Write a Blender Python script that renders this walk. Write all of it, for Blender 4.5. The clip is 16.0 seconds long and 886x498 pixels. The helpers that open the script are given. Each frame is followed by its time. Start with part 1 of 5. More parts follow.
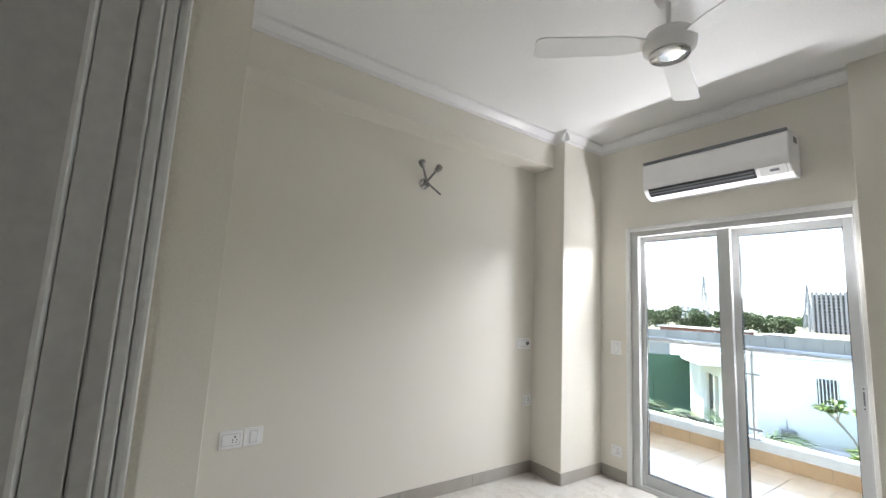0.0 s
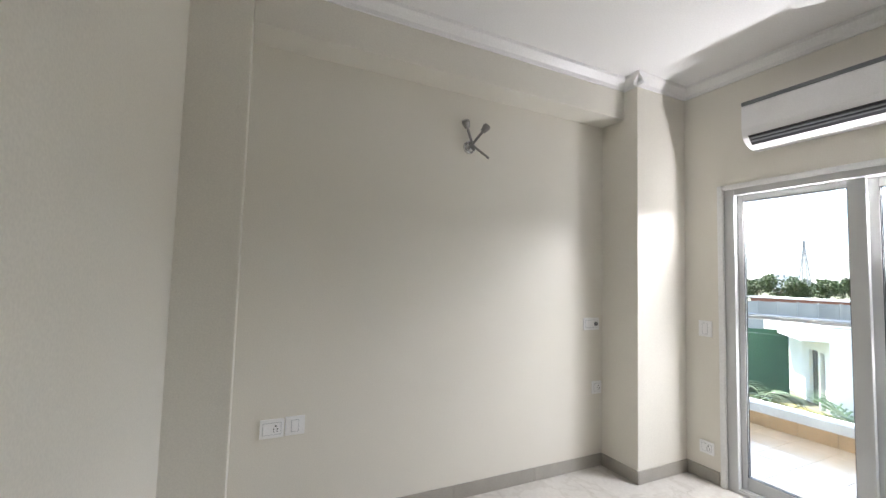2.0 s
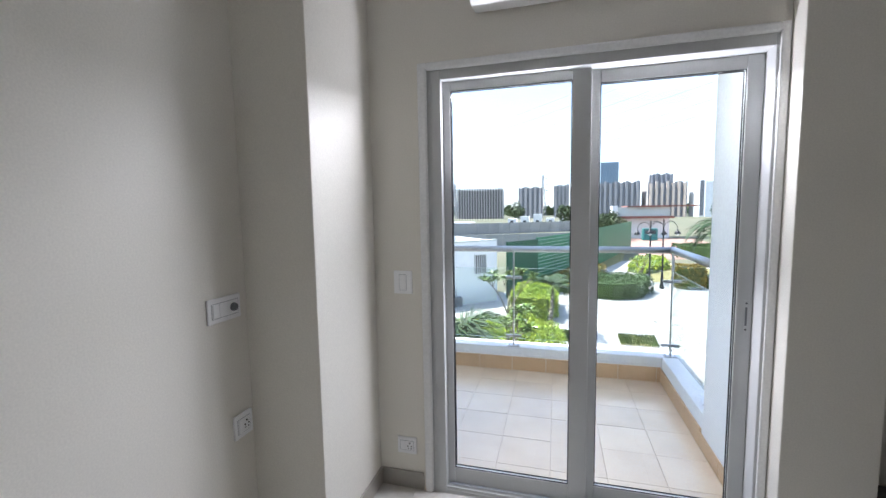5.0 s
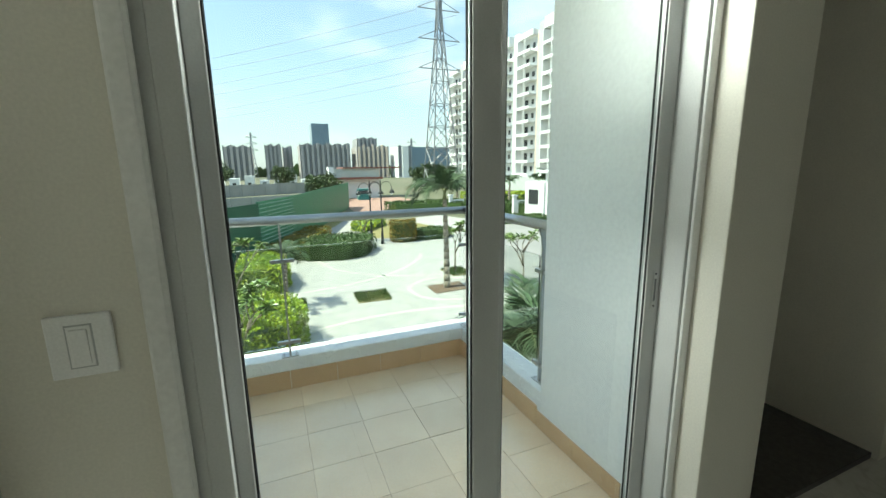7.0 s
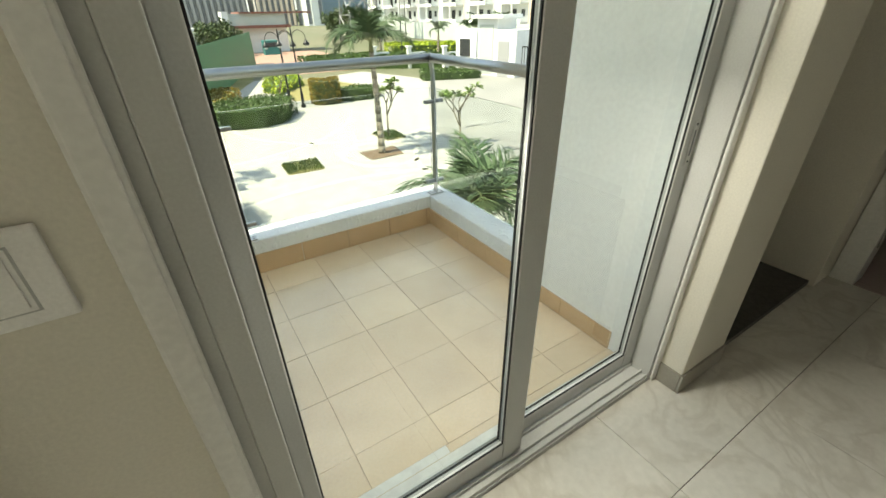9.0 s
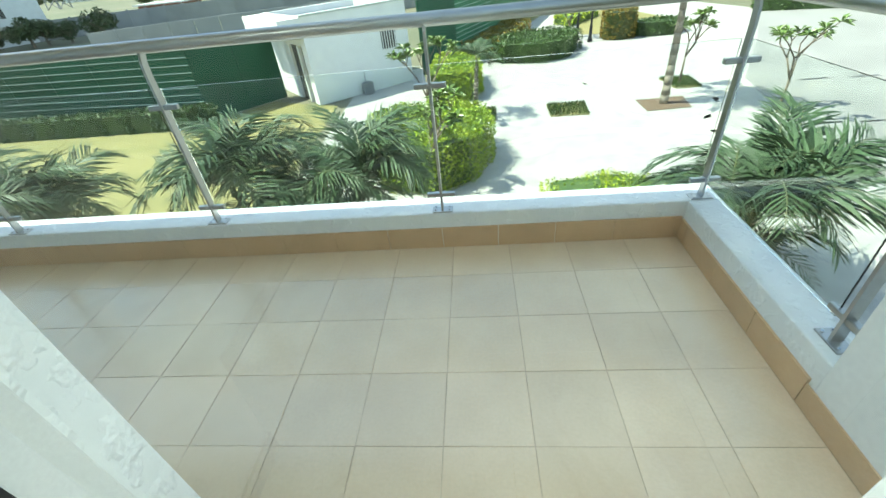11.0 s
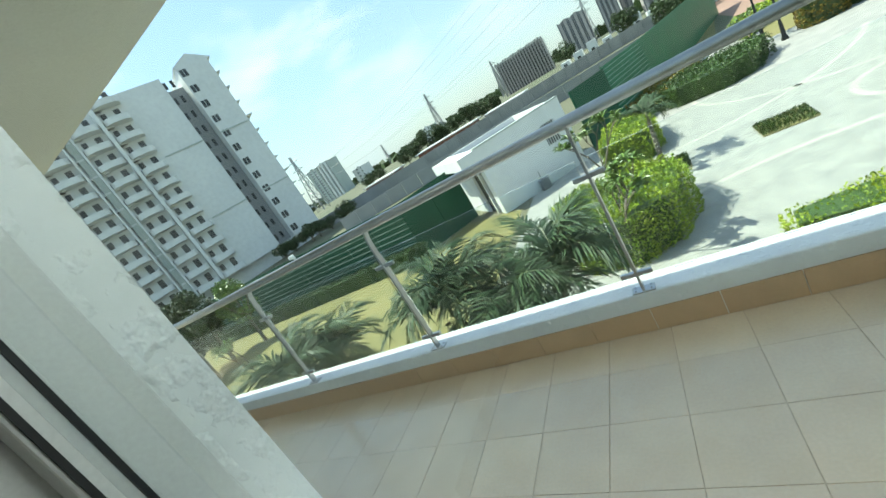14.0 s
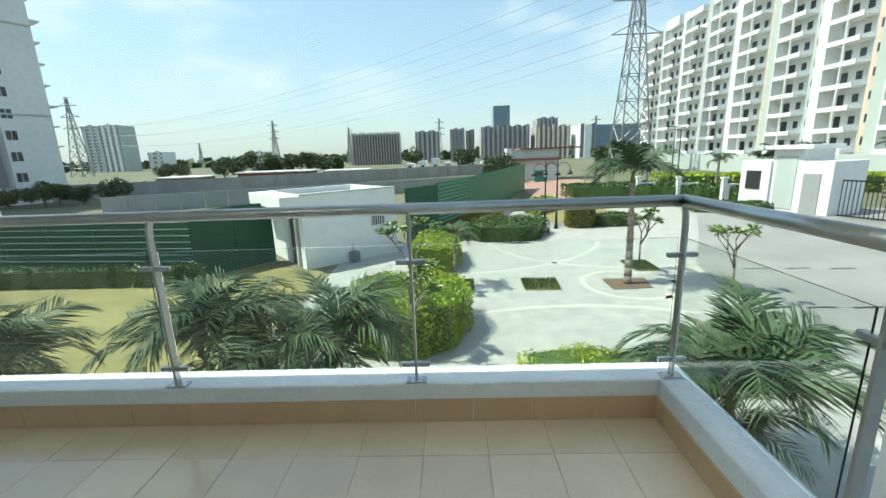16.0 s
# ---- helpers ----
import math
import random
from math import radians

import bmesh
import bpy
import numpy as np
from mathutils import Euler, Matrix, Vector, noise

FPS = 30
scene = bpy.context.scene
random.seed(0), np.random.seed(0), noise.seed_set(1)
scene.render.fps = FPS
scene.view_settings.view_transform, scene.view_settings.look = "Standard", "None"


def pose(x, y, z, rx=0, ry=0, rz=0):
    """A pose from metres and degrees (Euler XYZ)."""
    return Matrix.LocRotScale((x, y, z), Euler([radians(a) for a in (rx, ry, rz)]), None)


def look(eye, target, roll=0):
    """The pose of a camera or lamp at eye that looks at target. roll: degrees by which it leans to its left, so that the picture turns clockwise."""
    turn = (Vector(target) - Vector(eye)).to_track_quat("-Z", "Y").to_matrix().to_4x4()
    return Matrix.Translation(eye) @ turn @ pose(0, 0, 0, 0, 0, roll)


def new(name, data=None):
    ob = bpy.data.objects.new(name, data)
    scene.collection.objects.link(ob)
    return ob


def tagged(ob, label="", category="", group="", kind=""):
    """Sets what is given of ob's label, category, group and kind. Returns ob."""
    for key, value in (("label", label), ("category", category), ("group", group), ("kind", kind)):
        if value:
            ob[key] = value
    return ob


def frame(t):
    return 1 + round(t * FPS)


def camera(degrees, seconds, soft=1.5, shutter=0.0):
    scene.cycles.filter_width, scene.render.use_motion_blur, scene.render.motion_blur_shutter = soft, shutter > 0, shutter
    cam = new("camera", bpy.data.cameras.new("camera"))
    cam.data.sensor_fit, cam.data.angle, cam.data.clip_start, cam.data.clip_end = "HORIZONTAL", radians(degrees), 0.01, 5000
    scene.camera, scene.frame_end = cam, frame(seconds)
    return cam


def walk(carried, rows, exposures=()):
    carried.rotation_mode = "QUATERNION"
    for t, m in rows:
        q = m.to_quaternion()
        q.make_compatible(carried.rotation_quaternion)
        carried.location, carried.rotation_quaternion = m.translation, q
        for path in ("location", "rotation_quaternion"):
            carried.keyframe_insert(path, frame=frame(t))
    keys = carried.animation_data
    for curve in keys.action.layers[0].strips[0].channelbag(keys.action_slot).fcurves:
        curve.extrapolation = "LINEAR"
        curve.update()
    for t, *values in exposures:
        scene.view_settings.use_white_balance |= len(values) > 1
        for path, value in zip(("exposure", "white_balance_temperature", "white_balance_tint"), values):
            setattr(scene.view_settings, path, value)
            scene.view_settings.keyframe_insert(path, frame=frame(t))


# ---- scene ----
cam = camera(94.4, 16.0)
PATH = [
    (0, (2.657, -3.412, 1.423), (1.023, -2.289, 1.682), 2.9),
    (0.5, (2.628, -3.415, 1.418), (0.993, -2.28, 1.614), 2.6),
    (1, (2.583, -3.397, 1.415), (0.95, -2.252, 1.556), 2.2),
    (1.5, (2.477, -3.35, 1.413), (0.799, -2.267, 1.523), 1.0),
    (2, (2.433, -3.147, 1.451), (0.634, -2.282, 1.577), 1.6),
    (2.5, (2.418, -2.958, 1.482), (0.589, -2.159, 1.599), 1.9),
    (3, (2.281, -2.843, 1.452), (0.639, -1.702, 1.51), 3.6),
    (3.5, (1.993, -2.72, 1.478), (0.69, -1.202, 1.468), 0.8),
    (4, (1.736, -2.466, 1.442), (0.632, -0.8, 1.369), -0.1),
    (4.5, (1.52, -2.182, 1.46), (0.627, -0.398, 1.315), 0.6),
    (4.7, (1.398, -2.088, 1.462), (0.647, -0.241, 1.307), 0.0),
    (7, (0.827, -0.902, 1.41), (1.581, 0.91, 1.024), -0.8),
    (7.5, (0.778, -0.75, 1.402), (1.772, 0.935, 0.984), -0.8),
    (8, (0.676, -0.658, 1.398), (1.827, 0.87, 0.813), -1.4),
    (8.5, (0.664, -0.638, 1.367), (1.727, 0.811, 0.489), -1.9),
    (9, (0.695, -0.571, 1.35), (1.619, 0.894, 0.35), -1.0),
    (9.5, (0.847, -0.422, 1.298), (1.43, 1.122, 0.17), -0.5),
    (9.7, (0.924, -0.358, 1.287), (1.341, 1.209, 0.117), -0.6),
    (11.8, (1.097, 0.025, 1.358), (0.519, 1.594, 0.262), -18.9),
    (12, (1.11, 0.022, 1.369), (0.391, 1.573, 0.331), -23.5),
    (12.5, (1.128, 0.018, 1.406), (0.063, 1.508, 0.604), -36.0),
    (13, (1.176, -0.013, 1.415), (-0.053, 1.482, 0.912), -43.6),
    (13.5, (1.182, -0.023, 1.393), (-0.016, 1.521, 0.967), -42.4),
    (14, (1.169, -0.039, 1.362), (0.158, 1.615, 0.869), -31.8),
    (14.5, (1.125, -0.07, 1.337), (0.401, 1.714, 0.796), -17.8),
    (15, (1.065, -0.09, 1.32), (0.571, 1.781, 0.815), -7.7),
    (15.5, (1.06, -0.085, 1.336), (0.714, 1.83, 0.875), -3.3),
    (16, (1.083, -0.078, 1.354), (1.025, 1.87, 0.902), -2.0),
]
walk(cam, [(t, look(eye, target, roll)) for t, eye, target, roll in PATH],
     [(0, 4.5, 6400, 12), (1.5, 4.5, 6600, 14), (2.5, 4.5, 6250, 14), (3.5, 4.1, 6000, 16), (4.7, 3.8, 6000, 17), (6.8, 3.05, 6700, -6), (8, 3.1, 7200, -11), (9, 3.35, 8000, 0), (9.7, 3.45, 7400, -4), (11.8, 3.2, 6500, -8), (14, 2.9, 6500, -7), (16, 2.75, 6600, -3)])

# ---- world and sun ----
SUN_EL, SUN_TRAVEL = radians(58), Vector((0.53, -0.02, -0.85))
world = bpy.data.worlds.new("sky")
scene.world = world
world.use_nodes = True
wn, wl = world.node_tree.nodes, world.node_tree.links
sky = wn.new("ShaderNodeTexSky")
sky.sky_type, sky.sun_disc = "NISHITA", False
sky.sun_elevation, sky.sun_rotation = SUN_EL, radians(-90)
sky.dust_density, sky.air_density, sky.ozone_density = 0.7, 1.0, 1.5
w_co = wn.new("ShaderNodeTexCoord")
w_map = wn.new("ShaderNodeMapping")
w_map.inputs["Scale"].default_value = (1.6, 1.6, 4.2)
w_map.inputs["Location"].default_value = (0.4, 0.15, 0.2)
w_noise = wn.new("ShaderNodeTexNoise")
w_noise.inputs["Scale"].default_value, w_noise.inputs["Detail"].default_value, w_noise.inputs["Roughness"].default_value = 1.7, 9, 0.58
w_ramp = wn.new("ShaderNodeValToRGB")
w_ramp.color_ramp.elements[0].position, w_ramp.color_ramp.elements[1].position = 0.49, 0.68
w_ramp.color_ramp.elements[1].color = (0.85, 0.85, 0.85, 1)
w_mix = wn.new("ShaderNodeMixRGB")
w_mix.inputs["Color2"].default_value = (5.6, 5.8, 6.0, 1)
wl.new(w_co.outputs["Generated"], w_map.inputs["Vector"])
wl.new(w_map.outputs["Vector"], w_noise.inputs["Vector"])
wl.new(w_noise.outputs["Fac"], w_ramp.inputs["Fac"])
wl.new(w_ramp.outputs["Color"], w_mix.inputs["Fac"])
wl.new(sky.outputs["Color"], w_mix.inputs["Color1"])
w_sep, w_inv, w_pow, w_amt, w_haze = wn.new("ShaderNodeSeparateXYZ"), wn.new("ShaderNodeMath"), wn.new("ShaderNodeMath"), wn.new("ShaderNodeMath"), wn.new("ShaderNodeMixRGB")
w_inv.operation, w_pow.operation, w_amt.operation = "SUBTRACT", "POWER", "MULTIPLY"
w_inv.use_clamp = True
w_inv.inputs[0].default_value, w_pow.inputs[1].default_value, w_amt.inputs[1].default_value = 1.0, 2.0, 0.78
w_haze.inputs["Color2"].default_value = (1.95, 2.2, 2.5, 1)
wl.new(w_co.outputs["Generated"], w_sep.inputs["Vector"])
wl.new(w_sep.outputs["Z"], w_inv.inputs[1])
wl.new(w_inv.outputs["Value"], w_pow.inputs[0])
wl.new(w_pow.outputs["Value"], w_amt.inputs[0])
wl.new(w_amt.outputs["Value"], w_haze.inputs["Fac"])
wl.new(w_mix.outputs["Color"], w_haze.inputs["Color1"])
wl.new(w_haze.outputs["Color"], wn["Background"].inputs["Color"])
wn["Background"].inputs["Strength"].default_value = 0.085
sun = new("sun", bpy.data.lights.new("sun", "SUN"))
sun.data.energy, sun.data.angle, sun.data.color = 2.15, radians(0.6), (1.0, 0.95, 0.87)
sun.matrix_basis = look((0, 0, 60), Vector((0, 0, 60)) + SUN_TRAVEL)

# area lamps added in the opening of the balcony door to brighten the room: from the head inward, straight up, straight
# down
for lx, ly, lz, wx, wy, watts, aim in ((1.38, 0.185, 2.065, 1.36, 0.045, 3.1, (1.38, -1.5, 1.75)),
                                       (1.33, 0.180, 1.56, 0.66, 0.045, 1.4, (1.33, 0.180, 3.0)),
                                       (1.33, 0.180, 1.20, 0.66, 0.045, 0.9, (1.33, 0.180, 0.0))):
    opening = new("door_fill_light", bpy.data.lights.new("door_fill_light", "AREA"))
    opening.data.shape, opening.data.size, opening.data.size_y, opening.data.energy, opening.data.color = "RECTANGLE", wx, wy, watts, (0.97, 0.97, 1.0)
    opening.matrix_basis = look((lx, ly, lz), aim)

# ---- materials ----
def mat(name, c1, c2=None, rough=0.6, metal=0.0, scale=4.0, fine=60.0, bump=0.1, spread=0.0, stretch=(1, 1, 1), island=False, sheen=0.5):
    """Two colours mixed by a broad noise, darkened a little by a fine grain, with relief; spread varies it from piece to piece."""
    m = bpy.data.materials.new(name)
    m.use_nodes = True
    n, l = m.node_tree.nodes, m.node_tree.links
    p = n["Principled BSDF"]
    p.inputs["Roughness"].default_value, p.inputs["Metallic"].default_value = rough, metal
    p.inputs["Specular IOR Level"].default_value = sheen
    c2 = c2 or tuple(v * 0.85 for v in c1)
    geo = n.new("ShaderNodeNewGeometry")
    mp = n.new("ShaderNodeMapping")
    mp.inputs["Scale"].default_value = stretch
    l.new(geo.outputs["Position"], mp.inputs["Vector"])
    big, small = n.new("ShaderNodeTexNoise"), n.new("ShaderNodeTexNoise")
    for tex, s, d in ((big, scale, 5), (small, fine, 3)):
        tex.inputs["Scale"].default_value, tex.inputs["Detail"].default_value = s, d
        l.new(mp.outputs["Vector"], tex.inputs["Vector"])
    ramp = n.new("ShaderNodeMapRange")
    ramp.inputs["From Min"].default_value, ramp.inputs["From Max"].default_value = 0.32, 0.68
    l.new(big.outputs["Fac"], ramp.inputs["Value"])
    mix = n.new("ShaderNodeMixRGB")
    mix.inputs["Color1"].default_value, mix.inputs["Color2"].default_value = (*c1, 1), (*c2, 1)
    l.new(ramp.outputs["Result"], mix.inputs["Fac"])
    hsv = n.new("ShaderNodeHueSaturation")
    l.new(mix.outputs["Color"], hsv.inputs["Color"])
    val = n.new("ShaderNodeMapRange")
    val.inputs["To Min"].default_value, val.inputs["To Max"].default_value = 0.88, 1.1
    l.new(small.outputs["Fac"], val.inputs["Value"])
    last = val.outputs["Result"]
    if spread:
        rnd = n.new("ShaderNodeNewGeometry" if island else "ShaderNodeObjectInfo")
        sp = n.new("ShaderNodeMapRange")
        sp.inputs["To Min"].default_value, sp.inputs["To Max"].default_value = 1 - spread, 1 + spread
        l.new(rnd.outputs["Random Per Island" if island else "Random"], sp.inputs["Value"])
        mul = n.new("ShaderNodeMath")
        mul.operation = "MULTIPLY"
        l.new(last, mul.inputs[0])
        l.new(sp.outputs["Result"], mul.inputs[1])
        last = mul.outputs["Value"]
    l.new(last, hsv.inputs["Value"])
    l.new(hsv.outputs["Color"], p.inputs["Base Color"])
    if bump:
        b = n.new("ShaderNodeBump")
        b.inputs["Strength"].default_value, b.inputs["Distance"].default_value = bump, 0.01
        l.new(small.outputs["Fac"], b.inputs["Height"])
        l.new(b.outputs["Normal"], p.inputs["Normal"])
    return m


def glass_mat(name, tint=(0.96, 0.985, 0.975), ior=1.45, rough=0.0):
    """Thin pane: clear through, mirror by its Fresnel gloss."""
    m = bpy.data.materials.new(name)
    m.use_nodes = True
    n, l = m.node_tree.nodes, m.node_tree.links
    n.remove(n["Principled BSDF"])
    tr, gl, fr, mx = n.new("ShaderNodeBsdfTransparent"), n.new("ShaderNodeBsdfGlossy"), n.new("ShaderNodeFresnel"), n.new("ShaderNodeMixShader")
    tr.inputs["Color"].default_value = (*tint, 1)
    gl.inputs["Roughness"].default_value = rough
    fr.inputs["IOR"].default_value = ior
    l.new(fr.outputs["Fac"], mx.inputs["Fac"])
    l.new(tr.outputs["BSDF"], mx.inputs[1])
    l.new(gl.outputs["BSDF"], mx.inputs[2])
    l.new(mx.outputs["Shader"], n["Material Output"].inputs["Surface"])
    return m


M_WALL = mat("cream_wall_paint", (0.80, 0.77, 0.69), (0.775, 0.745, 0.665), 0.5, scale=1.2, fine=160, bump=0.05)
M_CEIL = mat("white_ceiling_paint", (0.88, 0.875, 0.865), (0.86, 0.855, 0.845), 0.3, scale=1.0, fine=120, bump=0.04)
M_TRIM = mat("white_gloss_trim", (0.86, 0.86, 0.845), (0.83, 0.83, 0.815), 0.3, scale=3, fine=80, bump=0.03)
M_ALU = mat("grey_white_powder_coat", (0.60, 0.61, 0.60), (0.56, 0.57, 0.565), 0.42, scale=5, fine=200, bump=0.03)
M_GASKET = mat("black_rubber", (0.012, 0.012, 0.013), None, 0.6, bump=0.02)
M_EXT = mat("rough_white_plaster", (0.76, 0.78, 0.78), (0.70, 0.72, 0.73), 0.8, scale=6, fine=24, bump=0.55)
_b = [n for n in M_EXT.node_tree.nodes if n.type == "BUMP"][0]
_lump = M_EXT.node_tree.nodes.new("ShaderNodeMapRange")
_lump.inputs["From Min"].default_value, _lump.inputs["From Max"].default_value = 0.52, 0.72
M_EXT.node_tree.links.new(_b.inputs["Height"].links[0].from_socket, _lump.inputs["Value"])
M_EXT.node_tree.links.new(_lump.outputs["Result"], _b.inputs["Height"])
_b.inputs["Strength"].default_value, _b.inputs["Distance"].default_value = 0.65, 0.008
M_EXTS = mat("smooth_white_wall_paint", (0.77, 0.785, 0.78), (0.74, 0.755, 0.75), 0.7, scale=2, fine=50, bump=0.06)
M_SOFFIT = mat("beige_soffit_paint", (0.66, 0.65, 0.58), (0.62, 0.61, 0.55), 0.75, scale=2, fine=60, bump=0.1)
M_BTILE = mat("tan_balcony_tile", (0.73, 0.575, 0.42), (0.67, 0.52, 0.375), 0.15, scale=5, fine=90, bump=0.05, spread=0.05, sheen=1.0)
M_BAND = mat("tan_skirting_tile", (0.58, 0.39, 0.225), (0.52, 0.345, 0.195), 0.5, scale=7, fine=70, bump=0.1)
M_GROUT = mat("tan_grey_grout", (0.56, 0.445, 0.32), None, 0.9, scale=20, bump=0.2)
M_SKIRT = mat("grey_beige_skirting_tile", (0.40, 0.375, 0.33), (0.35, 0.33, 0.29), 0.3, scale=6, fine=90, bump=0.04, spread=0.06)
M_GRANITE = mat("dark_speckled_granite", (0.05, 0.047, 0.045), (0.09, 0.085, 0.08), 0.3, scale=40, fine=220, bump=0.05)
M_WHITE = mat("white_plastic", (0.93, 0.93, 0.925), (0.91, 0.91, 0.905), 0.32, scale=8, fine=200, bump=0.01)
M_GREY = mat("grey_plastic", (0.17, 0.18, 0.19), None, 0.4, bump=0.01)
M_DARK = mat("black_plastic", (0.02, 0.02, 0.025), (0.03, 0.03, 0.035), 0.45, bump=0.02)
M_CHROME = mat("brushed_chrome", (0.72, 0.72, 0.72), (0.62, 0.62, 0.62), 0.16, 1.0, bump=0.01)
M_RIM = mat("pale_grey_plastic", (0.55, 0.56, 0.57), None, 0.4, bump=0.01)
M_BRONZE = mat("dark_nickel", (0.30, 0.29, 0.275), (0.22, 0.215, 0.205), 0.28, 1.0, bump=0.01)
M_STEEL = mat("satin_stainless_steel", (0.48, 0.48, 0.475), (0.40, 0.40, 0.40), 0.36, 1.0, scale=9, fine=150, bump=0.04)
M_FROST = mat("frosted_lamp_glass", (0.8, 0.8, 0.78), None, 0.25, bump=0.0)
M_PINK = mat("pinkish_bath_tile", (0.46, 0.37, 0.36), (0.40, 0.32, 0.31), 0.4, scale=3, fine=50, bump=0.03)
# grey tint added to dim the bright outside seen from the room
M_GLASS = glass_mat("view_dimming_window_glass", (0.46, 0.485, 0.475))
M_RGLASS = bpy.data.materials.new("railing_glass")
M_RGLASS.use_nodes = True
_p = M_RGLASS.node_tree.nodes["Principled BSDF"]
_p.inputs["Base Color"].default_value = (0.93, 0.975, 0.955, 1)
_p.inputs["Roughness"].default_value, _p.inputs["IOR"].default_value, _p.inputs["Transmission Weight"].default_value = 0.0, 1.35, 1.0


def marble(name, c1, c2, vein, rough):
    m = mat(name, c1, c2, rough, scale=2.2, fine=40, bump=0.01, spread=0.04)
    n, l = m.node_tree.nodes, m.node_tree.links
    p = n["Principled BSDF"]
    src = p.inputs["Base Color"].links[0].from_socket
    geo, inf, add = n.new("ShaderNodeNewGeometry"), n.new("ShaderNodeObjectInfo"), n.new("ShaderNodeVectorMath")
    l.new(geo.outputs["Position"], add.inputs[0])
    l.new(inf.outputs["Random"], add.inputs[1])
    t = n.new("ShaderNodeTexNoise")
    t.inputs["Scale"].default_value, t.inputs["Detail"].default_value, t.inputs["Distortion"].default_value = 2.6, 8, 1.6
    l.new(add.outputs["Vector"], t.inputs["Vector"])
    r = n.new("ShaderNodeValToRGB")
    e = r.color_ramp.elements
    e[0].position, e[0].color = 0.44, (0, 0, 0, 1)
    e[1].position, e[1].color = 0.56, (0, 0, 0, 1)
    mid = e.new(0.5)
    mid.color = (0.55, 0.55, 0.55, 1)
    l.new(t.outputs["Fac"], r.inputs["Fac"])
    mx = n.new("ShaderNodeMixRGB")
    mx.inputs["Color2"].default_value = (*vein, 1)
    l.new(r.outputs["Color"], mx.inputs["Fac"])
    l.new(src, mx.inputs["Color1"])
    l.new(mx.outputs["Color"], p.inputs["Base Color"])
    return m


M_FLOOR = marble("polished_grey_marble_tile", (0.68, 0.66, 0.61), (0.62, 0.60, 0.555), (0.50, 0.47, 0.42), 0.1)
M_SILL = marble("white_marble_sill", (0.74, 0.74, 0.71), (0.68, 0.68, 0.66), (0.55, 0.55, 0.54), 0.25)
M_PAVE = mat("pale_grey_stone_paving", (0.41, 0.395, 0.36), (0.30, 0.295, 0.275), 0.75, scale=2.4, fine=13, bump=0.8)
M_PAVE2 = mat("cream_paving_band", (0.52, 0.49, 0.43), (0.46, 0.43, 0.38), 0.75, scale=2, fine=9, bump=0.3)
M_ROAD = mat("worn_grey_concrete_road", (0.27, 0.265, 0.25), (0.205, 0.20, 0.19), 0.85, scale=0.35, fine=8, bump=0.3)
M_BRICKPAVE = mat("red_brick_paving", (0.36, 0.22, 0.17), (0.30, 0.19, 0.15), 0.85, scale=1, fine=12, bump=0.3)
M_EARTH = mat("dry_earth_and_scrub", (0.17, 0.155, 0.105), (0.085, 0.10, 0.05), 0.95, scale=0.05, fine=0.9, bump=0.3)
M_SOIL = mat("brown_planting_soil", (0.16, 0.105, 0.065), (0.11, 0.075, 0.05), 0.95, scale=6, fine=30, bump=0.5)
M_LAWN = mat("mown_yellow_green_lawn", (0.25, 0.215, 0.085), (0.185, 0.17, 0.06), 0.9, scale=0.55, fine=22, bump=0.6, stretch=(0.35, 1.6, 1))
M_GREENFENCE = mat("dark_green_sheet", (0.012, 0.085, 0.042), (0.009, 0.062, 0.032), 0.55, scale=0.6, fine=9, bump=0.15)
# same green sheet, sunlight put into a brighter base colour
M_GREENFENCE_SUNLIT = mat("sunlit_green_sheet", (0.022, 0.17, 0.082), (0.016, 0.13, 0.064), 0.5, scale=0.6, fine=9, bump=0.15)
M_BATTEN = mat("pale_green_batten", (0.55, 0.65, 0.60), (0.48, 0.58, 0.53), 0.4, bump=0.05)
M_FARWHITE = mat("white_building_paint", (0.74, 0.745, 0.73), (0.68, 0.69, 0.68), 0.8, scale=0.15, fine=1.5, bump=0.05)
M_GREYPANEL = mat("grey_green_building_paint", (0.47, 0.51, 0.48), (0.43, 0.47, 0.44), 0.8, scale=0.15, fine=1.5, bump=0.05)
M_PEACH = mat("peach_building_paint", (0.63, 0.52, 0.43), (0.58, 0.48, 0.40), 0.8, scale=0.15, fine=1.5, bump=0.05)
M_GREYDARK = mat("grey_paint_and_recess_shade", (0.33, 0.33, 0.335), (0.29, 0.29, 0.295), 0.8, scale=0.2, fine=2, bump=0.05)
M_WIN = mat("dark_window_glass", (0.035, 0.038, 0.042), (0.06, 0.063, 0.066), 0.25, scale=0.6, fine=3, bump=0.0, spread=0.4, sheen=0.4)
# windows of the skyline, distance haze put into a paler grey
M_FARWIN = mat("haze_paled_window", (0.13, 0.14, 0.16), (0.17, 0.18, 0.20), 0.3, scale=0.2, fine=1, bump=0.0)
M_CONC = mat("raw_grey_concrete", (0.37, 0.36, 0.36), (0.31, 0.305, 0.305), 0.9, scale=0.2, fine=2, bump=0.1)
# brown-grey of the skyline blocks, lightened to carry distance haze in the colour
M_BROWNB = mat("haze_paled_brown_grey_paint", (0.45, 0.42, 0.405), (0.40, 0.375, 0.36), 0.85, scale=0.1, fine=1, bump=0.05)
M_BLUEGL = mat("blue_curtain_wall_glass", (0.13, 0.19, 0.25), (0.17, 0.24, 0.30), 0.15, scale=0.1, fine=1, bump=0.0)
M_GREYWALL = mat("weathered_grey_boundary_wall", (0.34, 0.34, 0.33), (0.26, 0.265, 0.26), 0.9, scale=0.5, fine=4, bump=0.2, spread=0.08)
